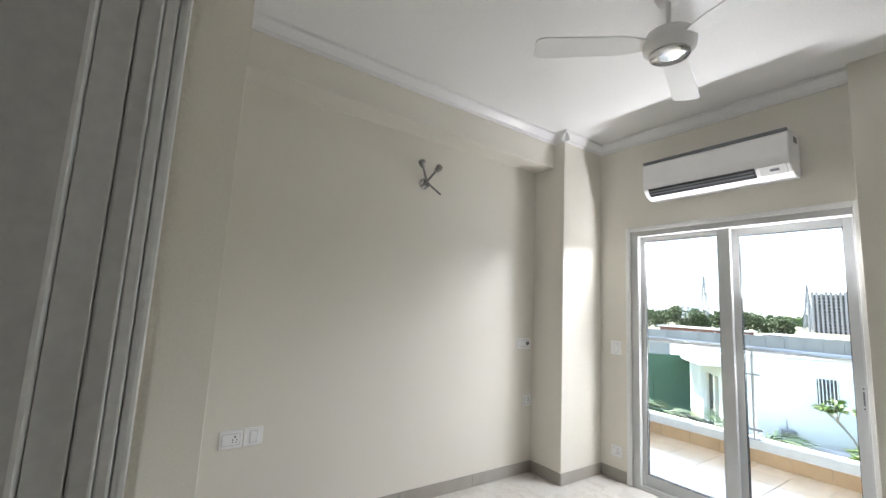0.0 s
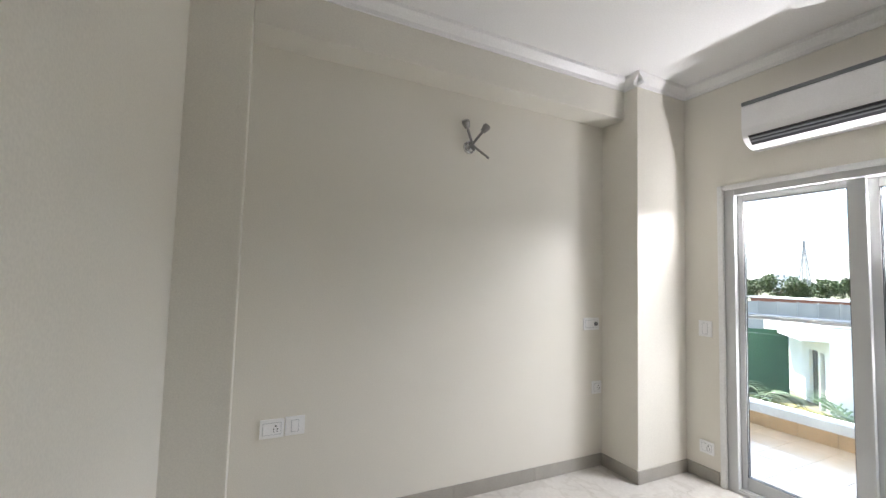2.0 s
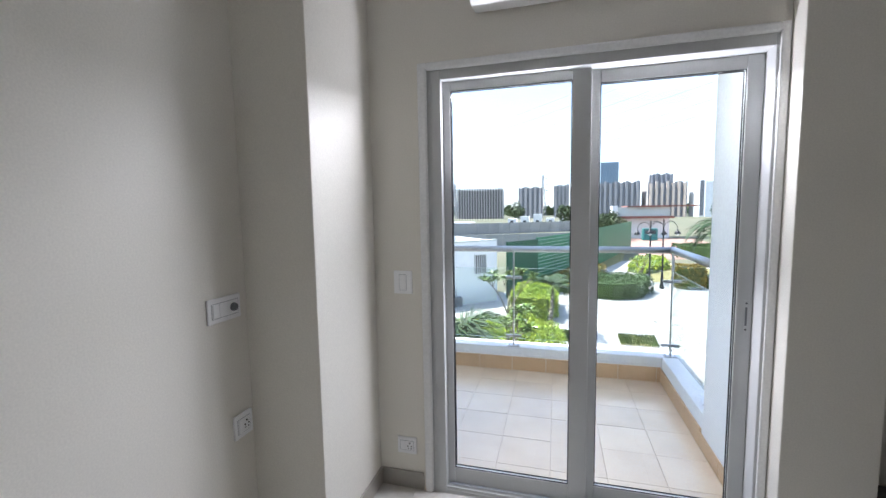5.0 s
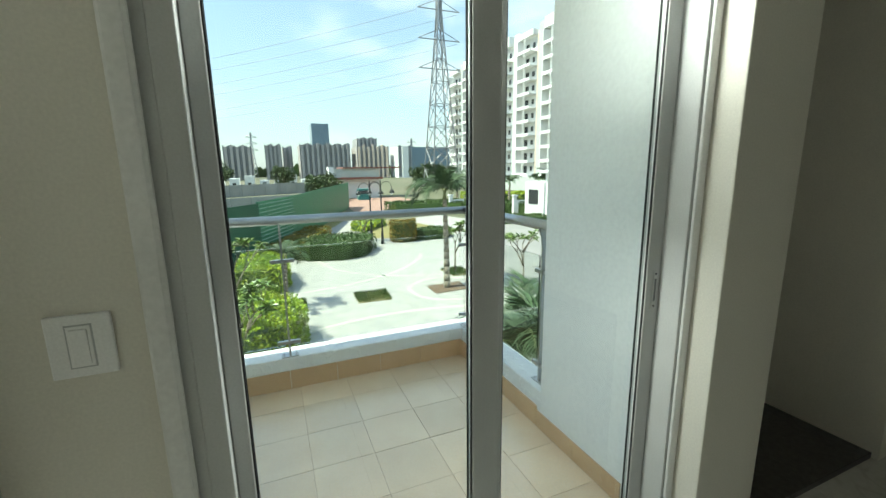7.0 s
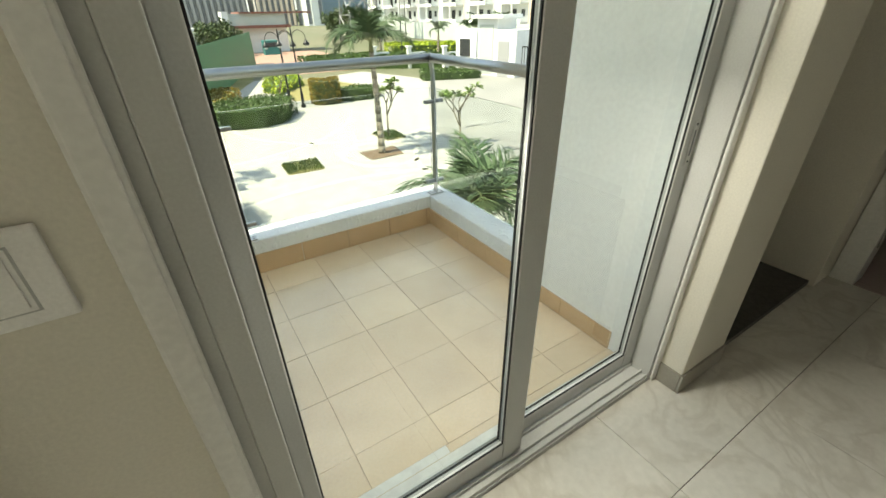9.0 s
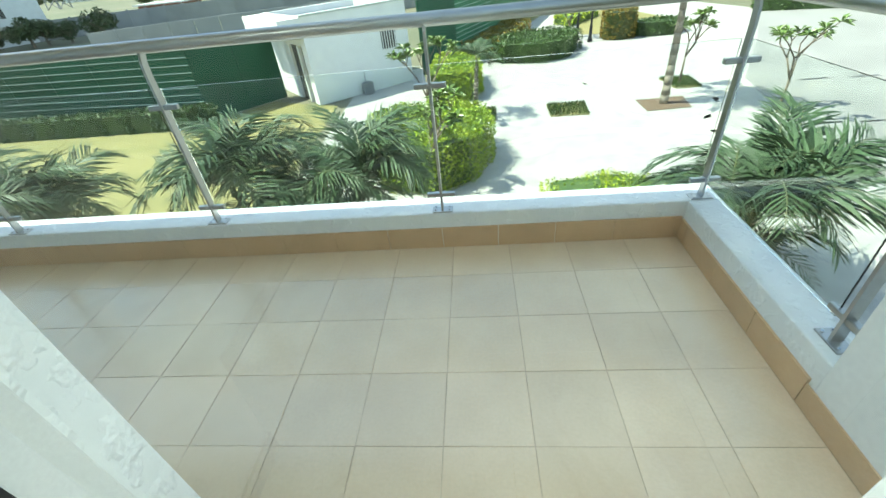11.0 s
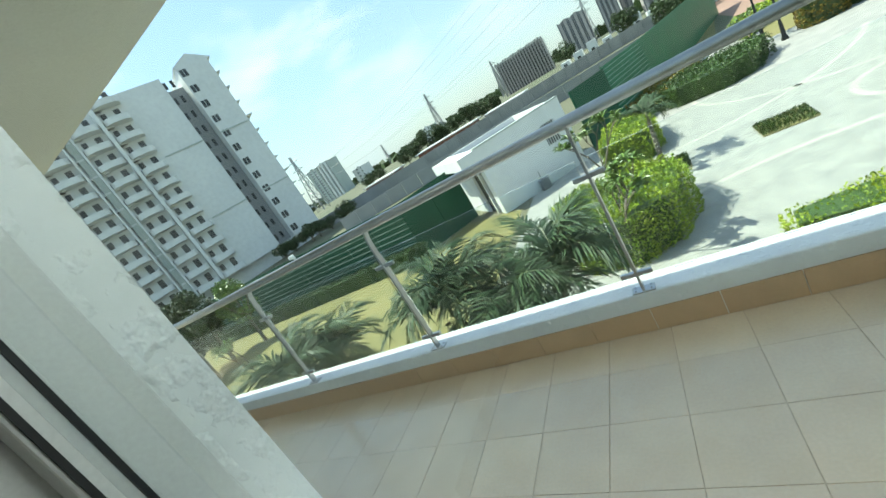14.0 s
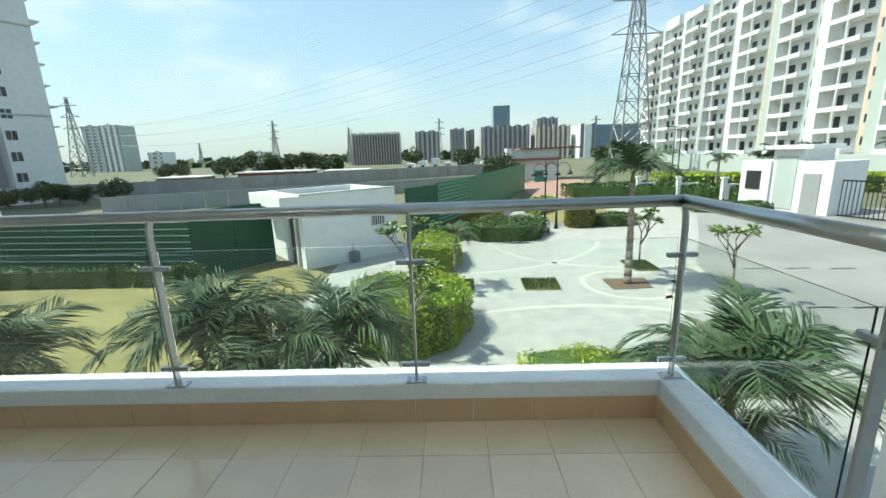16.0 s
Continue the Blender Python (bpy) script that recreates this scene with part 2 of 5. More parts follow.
M_RED = mat("rust_red_roofing", (0.24, 0.10, 0.075), (0.20, 0.09, 0.07), 0.8, scale=1, fine=6, bump=0.1)
M_PYLON = mat("galvanised_steel", (0.30, 0.30, 0.31), None, 0.5, 0.5, bump=0.02)
M_BLACKMETAL = mat("black_painted_metal", (0.02, 0.021, 0.022), None, 0.4, 0.3, bump=0.02)
M_BARK = mat("grey_palm_trunk", (0.27, 0.235, 0.18), (0.19, 0.165, 0.13), 0.9, scale=3, fine=18, bump=0.5, stretch=(1, 1, 6))
M_PALM = mat("palm_leaf", (0.06, 0.098, 0.042), (0.036, 0.066, 0.028), 0.55, scale=1.5, fine=20, bump=0.1, spread=0.35, island=True, sheen=0.3)
M_STEM = mat("palm_leaf_stem", (0.13, 0.14, 0.05), (0.10, 0.11, 0.04), 0.5, scale=4, fine=20, bump=0.1)
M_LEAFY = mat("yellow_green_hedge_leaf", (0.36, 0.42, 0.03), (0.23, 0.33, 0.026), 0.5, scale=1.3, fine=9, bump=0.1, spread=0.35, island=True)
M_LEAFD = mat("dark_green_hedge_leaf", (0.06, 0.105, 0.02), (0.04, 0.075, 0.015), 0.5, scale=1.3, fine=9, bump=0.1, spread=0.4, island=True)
M_LEAFO = mat("ochre_bush_leaf", (0.24, 0.16, 0.02), (0.16, 0.13, 0.02), 0.5, scale=1.3, fine=9, bump=0.1, spread=0.4, island=True)
M_LEAFT = mat("tree_leaf", (0.055, 0.085, 0.022), (0.035, 0.06, 0.016), 0.6, scale=0.5, fine=4, bump=0.1, spread=0.4, island=True)
M_TWIG = mat("grey_brown_branch", (0.20, 0.165, 0.125), (0.15, 0.12, 0.09), 0.9, scale=8, fine=40, bump=0.3)


# ---- small mesh tools ----
def box(bm, x0, x1, y0, y1, z0, z1, bevel=0.0, m=None):
    r = bmesh.ops.create_cube(bm, size=1.0)
    vs = r["verts"]
    for v in vs:
        v.co = Vector(((x0 + x1) / 2 + v.co.x * (x1 - x0), (y0 + y1) / 2 + v.co.y * (y1 - y0), (z0 + z1) / 2 + v.co.z * (z1 - z0)))
    if bevel:
        es = list({e for v in vs for e in v.link_edges})
        b = bmesh.ops.bevel(bm, geom=es, offset=bevel, segments=2, affect="EDGES", profile=0.5)
        vs = list({v for f in b["faces"] for v in f.verts})
    if m is not None:
        for v in vs:
            v.co = m @ v.co
    return bm


def tube(bm, a, b, r0, r1=None, seg=12):
    a, b = Vector(a), Vector(b)
    r1 = r0 if r1 is None else r1
    q = (b - a).to_track_quat("Z", "Y").to_matrix().to_4x4()
    bmesh.ops.create_cone(bm, cap_ends=True, segments=seg, radius1=max(r0, 1e-4), radius2=max(r1, 1e-4), depth=(b - a).length,
                          matrix=Matrix.Translation((a + b) / 2) @ q)
    return bm


def ball(bm, c, r, s=(1, 1, 1), u=16, v=10):
    bmesh.ops.create_uvsphere(bm, u_segments=u, v_segments=v, radius=r, matrix=Matrix.Translation(c) @ Matrix.Diagonal((*s, 1)))
    return bm


def prism(bm, pts, z0, z1):
    """An upright block on a flat outline of (x, y) pairs, counter-clockwise."""
    lo = [bm.verts.new((x, y, z0)) for x, y in pts]
    hi = [bm.verts.new((x, y, z1)) for x, y in pts]
    bm.faces.new(hi)
    bm.faces.new(lo[::-1])
    for i in range(len(pts)):
        j = (i + 1) % len(pts)
        bm.faces.new((lo[i], lo[j], hi[j], hi[i]))
    return bm


def lathe(bm, prof, c, seg=24):
    """A turned solid: (radius, height) pairs round an upright axis at c."""
    rings = [[bm.verts.new((c[0] + r * math.cos(2 * math.pi * k / seg), c[1] + r * math.sin(2 * math.pi * k / seg), c[2] + z)) for k in range(seg)] for r, z in prof]
    for a, b in zip(rings, rings[1:]):
        for k in range(seg):
            bm.faces.new((a[k], a[(k + 1) % seg], b[(k + 1) % seg], b[k]))
    bm.faces.new(rings[0][::-1])
    bm.faces.new(rings[-1])
    return bm


def to_mesh(name, bm, material, smooth=False):
    me = bpy.data.meshes.new(name)
    bmesh.ops.recalc_face_normals(bm, faces=bm.faces)
    bm.to_mesh(me)
    bm.free()
    me.materials.append(material)
    if smooth:
        me.polygons.foreach_set("use_smooth", [True] * len(me.polygons))
    return me


def raw_mesh(name, verts, faces, material):
    me = bpy.data.meshes.new(name)
    me.from_pydata(verts, [], faces)
    me.materials.append(material)
    me.update()
    return me


def empty(name, base, label, category, group="", kind=""):
    ob = new(name)
    ob.empty_display_size = 0.1
    ob.matrix_basis = Matrix.Translation(base)
    return tagged(ob, label, category, group, kind)


def part(name, shape, material, parent, label="", at=None, smooth=False):
    """Links a bmesh (or a shared mesh) as one object under a thing: in world metres, or, with at, at that pose in the thing's own axes."""
    me = shape if isinstance(shape, bpy.types.Mesh) else to_mesh(name, shape, material, smooth)
    ob = new(name, me)
    ob.parent = parent
    if at is None:
        if parent.parent is None:
            ob.matrix_parent_inverse = parent.matrix_basis.inverted()
    else:
        ob.matrix_basis = at
    if label:
        ob["label"] = label
    return ob


def solid(name, bm, material, label, category, group="", kind="", smooth=False):
    return tagged(new(name, to_mesh(name, bm, material, smooth)), label, category, group, kind)


def B(*a, **k):
    return box(bmesh.new(), *a, **k)


CEIL, EXT, DOOR_L, DOOR_R, DOOR_T = 3.0, 0.20, 0.600, 2.135, 2.165
GROUND = -4.0
KERB, RAIL_X, RAIL_Y, RAIL_Z = 0.172, 2.20, 1.905, 1.096

# ---- the room ----
bm = bmesh.new()
box(bm, -0.2, 0.0, -3.44, EXT, 0, CEIL)
solid("wall_west", bm, M_WALL, "cream painted plain bedroom wall with a matt finish", "wall", kind="structure")
solid("column_1", B(0.0, 0.335, -0.545, -0.001, 0, CEIL, 0.004), M_WALL, "cream painted square corner column beside the balcony door", "column", kind="structure")
solid("beam_1", B(0.0, 0.217, -3.169, -0.546, 2.695, CEIL - 0.001, 0.004), M_WALL, "cream painted ceiling beam along the bedroom wall", "beam", kind="structure")
solid("column_2", B(0.0, 0.52, -3.45, -3.17, 0, CEIL, 0.004), M_WALL, "cream painted pilaster beside the bedroom entrance", "column", kind="structure")
bm = bmesh.new()
box(bm, 0.0, DOOR_L, 0, EXT, 0, CEIL)
box(bm, DOOR_R, 2.42, 0, EXT, 0, CEIL)
box(bm, DOOR_L, DOOR_R, 0, EXT, DOOR_T, CEIL)
solid("wall_north", bm, M_WALL, "cream painted wall round the sliding balcony door", "wall", kind="structure")
solid("column_3", B(2.10, 2.42, -0.10, -0.001, 0, CEIL, 0.004), M_WALL, "cream painted pier between balcony door and niche", "column", kind="structure")
bm = bmesh.new()
box(bm, 2.42, 3.62, 0.55, 0.7, 0, CEIL)
box(bm, 2.42, 2.424, EXT, 0.55, 0, CEIL)
box(bm, 3.41, 3.6195, -0.10, 0.5495, 0, CEIL, 0.003)
solid("wall_niche", bm, M_WALL, "cream painted back wall of an empty wardrobe niche", "wall", kind="structure")
bm = bmesh.new()
box(bm, 3.62, 3.74, -0.10, 0.7, 0, CEIL)
box(bm, 3.62, 3.74, -3.45, -1.0, 0, CEIL)
box(bm, 3.62, 3.74, -1.0, -0.10, 2.1, CEIL)
solid("wall_east", bm, M_WALL, "cream painted wall with the bathroom doorway", "wall", kind="structure")
bm = bmesh.new()
box(bm, 0.0, 2.24, -3.60, -3.45, 0, CEIL)
box(bm, 0.5205, 2.08, -3.4495, -3.405, 0, CEIL)
box(bm, 3.02, 3.74, -3.60, -3.45, 0, CEIL)
box(bm, 2.24, 3.02, -3.60, -3.45, 2.12, CEIL)
solid("wall_south", bm, M_WALL, "cream painted wall with the bedroom entrance", "wall", kind="structure")
bm = bmesh.new()
box(bm, 1.2, 1.35, -5.4, -3.60, 0, CEIL)
box(bm, 3.74, 3.9, -5.4, -3.60, 0, CEIL)
box(bm, 1.2, 3.9, -5.55, -5.4, 0, CEIL)
solid("wall_passage", bm, M_WALL, "cream painted walls of the entrance passage", "wall", kind="structure")
bm = bmesh.new()
box(bm, 3.74, 5.6, 0.10, 0.2, 0, CEIL)
box(bm, 5.6, 5.7, -1.6, 0.2, 0, CEIL)
box(bm, 3.74, 5.6, -1.7, -1.6, 0, CEIL)
solid("wall_bathroom", bm, M_PINK, "pinkish tiled bathroom walls", "wall", kind="structure")
bm = bmesh.new()
box(bm, -0.2, 5.7, -5.55, 0.7, CEIL, CEIL + 0.15)
solid("ceiling", bm, M_CEIL, "glossy white painted bedroom ceiling", "ceiling", kind="structure")


def cornice(name, a, b, inward):
    """Stepped plaster cornice under the ceiling from a to b."""
    a, b, inward = Vector((*a, 0)), Vector((*b, 0)), Vector((*inward, 0))
    prof = [(0, -0.085), (0.012, -0.085), (0.016, -0.06), (0.04, -0.035), (0.058, -0.02), (0.062, 0), (0, 0)]
    bmx = bmesh.new()
    ends = [[bmx.verts.new(p + inward * u + Vector((0, 0, CEIL - 0.001 + w))) for u, w in prof] for p in (a, b)]
    for i in range(len(prof)):
        j = (i + 1) % len(prof)
        bmx.faces.new((ends[0][i], ends[0][j], ends[1][j], ends[1][i]))
    bmx.faces.new(ends[0])
    bmx.faces.new(ends[1][::-1])
    return solid(name, bmx, M_CEIL, "white stepped plaster cornice below the ceiling", "cornice", kind="structure")


cornice("trim_1", (0.217, -3.17), (0.217, -0.545), (1, 0))
cornice("trim_2", (0.2, -0.545), (0.40, -0.545), (0, -1))
cornice("trim_3", (0.335, -0.60), (0.335, 0.0), (1, 0))
cornice("trim_4", (0.335, 0.0), (3.62, 0.0), (0, -1))

# skirting
for nm, (x0, x1, y0, y1) in {"west": (0.0, 0.010, -3.17, -0.545), "column": (0.0, 0.345, -0.555, -0.545), "columnside": (0.335, 0.345, -0.545, 0.0),
                             "north": (0.345, DOOR_L - 0.02, -0.010, 0.0), "pier": (2.09, 2.42, -0.11, -0.10), "pierside": (2.09, 2.10, -0.10, 0.0),
                             "pilaster": (0.0, 0.53, -3.17, -3.16), "pilasterside": (0.52, 0.53, -3.405, -3.17), "south": (0.53, 2.08, -3.405, -3.395),
                             "east": (3.61, 3.62, -3.42, -1.1)}.items():
    base = empty("baseboard", (x0, y0, 0), "grey-beige tiled skirting at the foot of the wall", "baseboard", kind="structure")
    along_y = y1 - y0 > x1 - x0
    length, s0 = (y1 - y0, y0) if along_y else (x1 - x0, x0)
    k = max(1, round(length / 0.6))
    for i in range(k):
        u0, u1 = s0 + i * length / k + 0.001, s0 + (i + 1) * length / k - 0.001
        part("skirting_tile", B(x0, x1, u0, u1, 0, 0.092, 0.002) if along_y else B(u0, u1, y0, y1, 0, 0.092, 0.002), M_SKIRT, base)

# ---- entrance frame ----
ent = empty("door_1", (2.24, -3.5, 0), "white moulded frame of the open bedroom entrance", "door frame", kind="structure")
bm = bmesh.new()
box(bm, 2.2405, 2.250, -3.4740, -3.4505, 0, 2.12, 0.001)
box(bm, 2.2405, 2.262, -3.530, -3.4745, 0, 2.12, 0.004)
box(bm, 2.2405, 2.250, -3.61, -3.5305, 0, 2.12, 0.003)
part("jamb", bm, M_TRIM, ent)
bm = bmesh.new()
box(bm, 2.165, 2.248, -3.4495, -3.4345, 0, 2.19, 0.002)
box(bm, 2.170, 2.239, -3.4340, -3.4245, 0, 2.182, 0.002)
box(bm, 2.182, 2.230, -3.4240, -3.4145, 0, 2.17, 0.004)
part("architrave", bm, M_TRIM, ent)
part("architrave", B(2.17, 2.2395, -3.62, -3.6005, 0, 2.19, 0.003), M_TRIM, ent)
part("jamb", B(2.995, 3.0195, -3.61, -3.452, 0, 2.12, 0.003), M_TRIM, ent)
part("architrave", B(3.0205, 3.09, -3.4495, -3.437, 0, 2.19, 0.004), M_TRIM, ent)
part("head", B(2.267, 2.994, -3.61, -3.452, 2.095, 2.1195, 0.003), M_TRIM, ent)

# ---- bathroom doorway ----
bd = empty("door_2", (3.62, -0.15, 0), "white painted frame of the open bathroom doorway with hinges", "door frame", kind="structure")
part("jamb", B(3.605, 3.755, -0.215, -0.105, 0, 2.1, 0.004), M_TRIM, bd)
part("jamb", B(3.605, 3.755, -1.05, -0.99, 0, 2.1, 0.004), M_TRIM, bd)
part("head", B(3.605, 3.755, -0.99, -0.216, 2.04, 2.1, 0.004), M_TRIM, bd)
for z in (0.28, 1.05, 1.78):
    part("hinge", B(3.64, 3.70, -0.222, -0.2155, z - 0.05, z + 0.05, 0.001), M_STEEL, bd, "steel hinge")

# ---- sliding balcony door ----
door = empty("sliding_door", (1.38, 0.07, 0), "closed two-panel sliding glass door in a grey-white aluminium frame", "sliding door")
bm = bmesh.new()
box(bm, 0.655, 0.700, 0.0, 0.135, 0.0, 2.125, 0.003)
box(bm, 0.6005, 0.6548, 0.0045, 0.1353, 0.0, 2.139, 0.002)
part("side_frame", bm, M_ALU, door)
bm = bmesh.new()
box(bm, 2.055, 2.10, 0.0, 0.135, 0.0, 2.125, 0.003)
box(bm, 2.1002, 2.1345, 0.0045, 0.1353, 0.0, 2.139, 0.002)
part("side_frame", bm, M_ALU, door)
bm = B(0.7005, 2.0545, 0.0, 0.135, 2.0805, 2.1385, 0.003)
box(bm, 0.6005, 2.1345, 0.0045, 0.1353, 2.1392, 2.1645, 0.001)
part("head_frame", bm, M_ALU, door)
bm = bmesh.new()
box(bm, 0.7005, 2.0545, 0.0, 0.135, 0.001, 0.018)
for y in (0.004, 0.03, 0.078, 0.125):
    box(bm, 0.7005, 2.0545, y, y + 0.006, 0.018, 0.034)
part("bottom_track", bm, M_ALU, door)


def sash(x0, x1, g0, g1, y0, y1, zb, zt, gb, gt):
    yc = (y0 + y1) / 2
    for name, a in (("stile", (x0, g0, y0, y1, zb, zt)), ("stile", (g1, x1, y0, y1, zb, zt)), ("bottom_rail", (g0 + 0.0005, g1 - 0.0005, y0 + 0.002, y1 - 0.002, zb, gb)),
                    ("top_rail", (g0 + 0.0005, g1 - 0.0005, y0 + 0.002, y1 - 0.002, gt, zt))):
        part(name, B(*a, 0.003), M_ALU, door)
    bmx = bmesh.new()
    for yy in (y0 + 0.004, y1 - 0.009):
        box(bmx, g0, g0 + 0.004, yy, yy + 0.005, gb, gt)
        box(bmx, g1 - 0.004, g1, yy, yy + 0.005, gb, gt)
        box(bmx, g0 + 0.004, g1 - 0.004, yy, yy + 0.005, gb, gb + 0.004)
        box(bmx, g0 + 0.004, g1 - 0.004, yy, yy + 0.005, gt - 0.004, gt)
    part("gasket", bmx, M_GASKET, door, "black rubber gasket")
    bmx = bmesh.new()
    vs = [bmx.verts.new((x, yc, z)) for x, z in ((g0, gb), (g1, gb), (g1, gt), (g0, gt))]
    bmx.faces.new(vs)
    pane = part("pane", bmx, M_GLASS, door, "window pane with a grey tint added to dim the view outside")
    pane.visible_shadow = False


sash(0.700, 1.385, 0.737, 1.303, 0.040, 0.075, 0.034, 2.08, 0.118, 2.037)
sash(1.350, 2.055, 1.425, 1.993, 0.085, 0.120, 0.034, 2.08, 0.100, 2.025)
bm = bmesh.new()
box(bm, 2.022, 2.040, 0.0815, 0.0845, 0.915, 1.055, 0.001)
part("handle", bm, M_ALU, door, "slim flush grey handle plate")
part("grip_slot", B(2.027, 2.035, 0.0805, 0.0813, 0.945, 1.025), M_GREY, door, "dark grip slot")
for z in (0.927, 1.043):
    part("screw", tube(bmesh.new(), (2.031, 0.0815, z), (2.031, 0.080, z), 0.004, seg=8), M_DARK, door)
bm = bmesh.new()
for x0, x1, z0, z1 in ((0.588, 0.634, 0, 2.163), (2.064, 2.0992, 0, 2.163), (0.6345, 2.0635, 2.124, 2.163)):
    box(bm, x0, x1, -0.013, -0.0006, z0, z1, 0.006)
box(bm, 0.594, 0.626, -0.017, -0.0132, 0, 2.155, 0.0018)
box(bm, 0.6265, 2.0695, -0.017, -0.0132, 2.131, 2.155, 0.0018)
solid("trim_5", bm, M_TRIM, "white rounded surround of the sliding balcony door", "door surround", kind="structure")
bm = bmesh.new()
for r, d in ((0.0, 0.16), (0.012, 0.148)):
    box(bm, DOOR_L, 0.640 + 0.02 - r, 0.1355, d, 0, DOOR_T - 0.002)
    box(bm, 2.095 + r, DOOR_R - 0.001, 0.1355, d, 0, DOOR_T - 0.002)
solid("trim_6", bm, M_EXT, "white outer stop beside the sliding balcony door", "trim", kind="structure")
solid("window_sill", B(DOOR_L + 0.003, DOOR_R - 0.003, 0.137, 0.18, -0.033, 0.0, 0.003), M_SILL, "white marble threshold outside the balcony door", "threshold", kind="structure")

solid("sill_base", B(DOOR_L, DOOR_R, -0.0005, 0.2, -0.2, -0.034), M_GROUT, "bed under the balcony door's sill", "threshold", kind="structure")
solid("sill_bed", B(DOOR_L, DOOR_R, -0.0005, 0.1365, -0.0335, -0.0002), M_SILL, "stone strip under the balcony door's track", "threshold", kind="structure")
solid("marble_strip", B(0.63, 1.2, 0.182, 0.236, -0.0475, -0.036, 0.002), M_SILL, "white marble strip on the balcony floor by the door", "threshold", kind="structure")

# ---- air conditioner ----
ac = empty("air_conditioner", (1.38, -0.1, 2.34), "white split air conditioner with a dark top strip and open louvre", "air conditioner")
prof = [(-0.002, 2.355), (-0.10, 2.348), (-0.165, 2.372), (-0.205, 2.415), (-0.215, 2.47), (-0.212, 2.625), (-0.20, 2.645), (-0.002, 2.655)]
bm = bmesh.new()
va = [[bm.verts.new((x, y, z)) for y, z in prof] for x in (0.87, 1.83)]
for i in range(len(prof)):
    j = (i + 1) % len(prof)
    bm.faces.new((va[0][i], va[0][j], va[1][j], va[1][i]))
bm.faces.new(va[0])
bm.faces.new(va[1][::-1])
bmesh.ops.bevel(bm, geom=list(bm.edges), offset=0.006, segments=2, affect="EDGES")
part("casing", bm, M_WHITE, ac)
part("top_strip", B(0.875, 1.825, -0.217, -0.190, 2.6285, 2.6525, 0.002), M_GREY, ac, "dark grey strip")
bm = bmesh.new()
t_l = Matrix.Translation((0, -0.186, 2.393)) @ Matrix.Rotation(radians(-48), 4, "X")
box(bm, 0.91, 1.64, -0.036, 0.036, -0.002, 0.004, m=t_l)
part("air_slot", bm, M_DARK, ac, "black air slot")
for k in (-0.016, 0.006):
    part("louvre", box(bmesh.new(), 0.92, 1.63, k - 0.005, k + 0.005, -0.010, -0.004, 0.001, m=t_l), M_GREY, ac)
part("indicator_panel", box(bmesh.new(), 1.665, 1.81, -0.036, 0.036, -0.004, 0.002, 0.002, m=t_l), M_FROST, ac, "pale indicator panel")
part("logo_plate", box(bmesh.new(), 1.72, 1.77, -0.012, 0.006, -0.006, -0.003, m=t_l), M_GREY, ac)
part("side_vent", B(1.8305, 1.833, -0.12, -0.06, 2.575, 2.615), M_GREY, ac)

# ---- ceiling fan ----
fan = empty("ceiling_fan", (1.74, -1.52, CEIL), "white three-blade ceiling fan with a chrome ring, at rest", "ceiling fan")
FX, FY = 1.74, -1.52
part("canopy", lathe(bmesh.new(), [(0.012, -0.07), (0.05, -0.065), (0.065, -0.02), (0.065, -0.001)], (FX, FY, CEIL)), M_WHITE, fan, smooth=True)
part("down_rod", tube(bmesh.new(), (FX, FY, CEIL - 0.22), (FX, FY, CEIL - 0.06), 0.011), M_WHITE, fan, smooth=True)
part("motor", lathe(bmesh.new(), [(0.03, -0.345), (0.085, -0.34), (0.115, -0.315), (0.12, -0.28), (0.105, -0.245), (0.05, -0.222), (0.015, -0.215)], (FX, FY, CEIL)), M_WHITE, fan, smooth=True)
part("ring", lathe(bmesh.new(), [(0.04, -0.352), (0.088, -0.350), (0.090, -0.342), (0.04, -0.342)], (FX, FY, CEIL)), M_CHROME, fan, "polished chrome ring", smooth=True)
bm = bmesh.new()
st = [(0.10, 0.035), (0.16, 0.05), (0.22, 0.062), (0.60, 0.07), (0.625, 0.06), (0.635, 0.04)]
rows = [[bm.verts.new((x, s * w, sz + 0.12 * s * w)) for s, sz in ((-1, 0.003), (1, 0.003), (1, -0.003), (-1, -0.003))] for x, w in st]
for a, b in zip(rows, rows[1:]):
    for i in range(4):
        bm.faces.new((a[i], a[(i + 1) % 4], b[(i + 1) % 4], b[i]))
bm.faces.new(rows[0])
bm.faces.new(rows[-1][::-1])
blade_mesh = to_mesh("blade", bm, M_WHITE)
for a in (228, 108, 348):
    part("blade", blade_mesh, M_WHITE, fan, at=Matrix.Translation((0, 0, -0.29)) @ Matrix.Rotation(radians(a), 4, "Z"))

# ---- wall lamp ----
wlamp = empty("wall_lamp", (0, -1.80, 2.33), "dark nickel two-arm wall spotlight, switched off, on the cream wall", "wall lamp")
bm = bmesh.new()
tube(bm, (0.001, -1.80, 2.33), (0.016, -1.80, 2.33), 0.046, 0.043, 24)
tube(bm, (0.016, -1.80, 2.33), (0.034, -1.80, 2.33), 0.034, 0.026, 20)
part("wall_plate", bm, M_CHROME, wlamp)
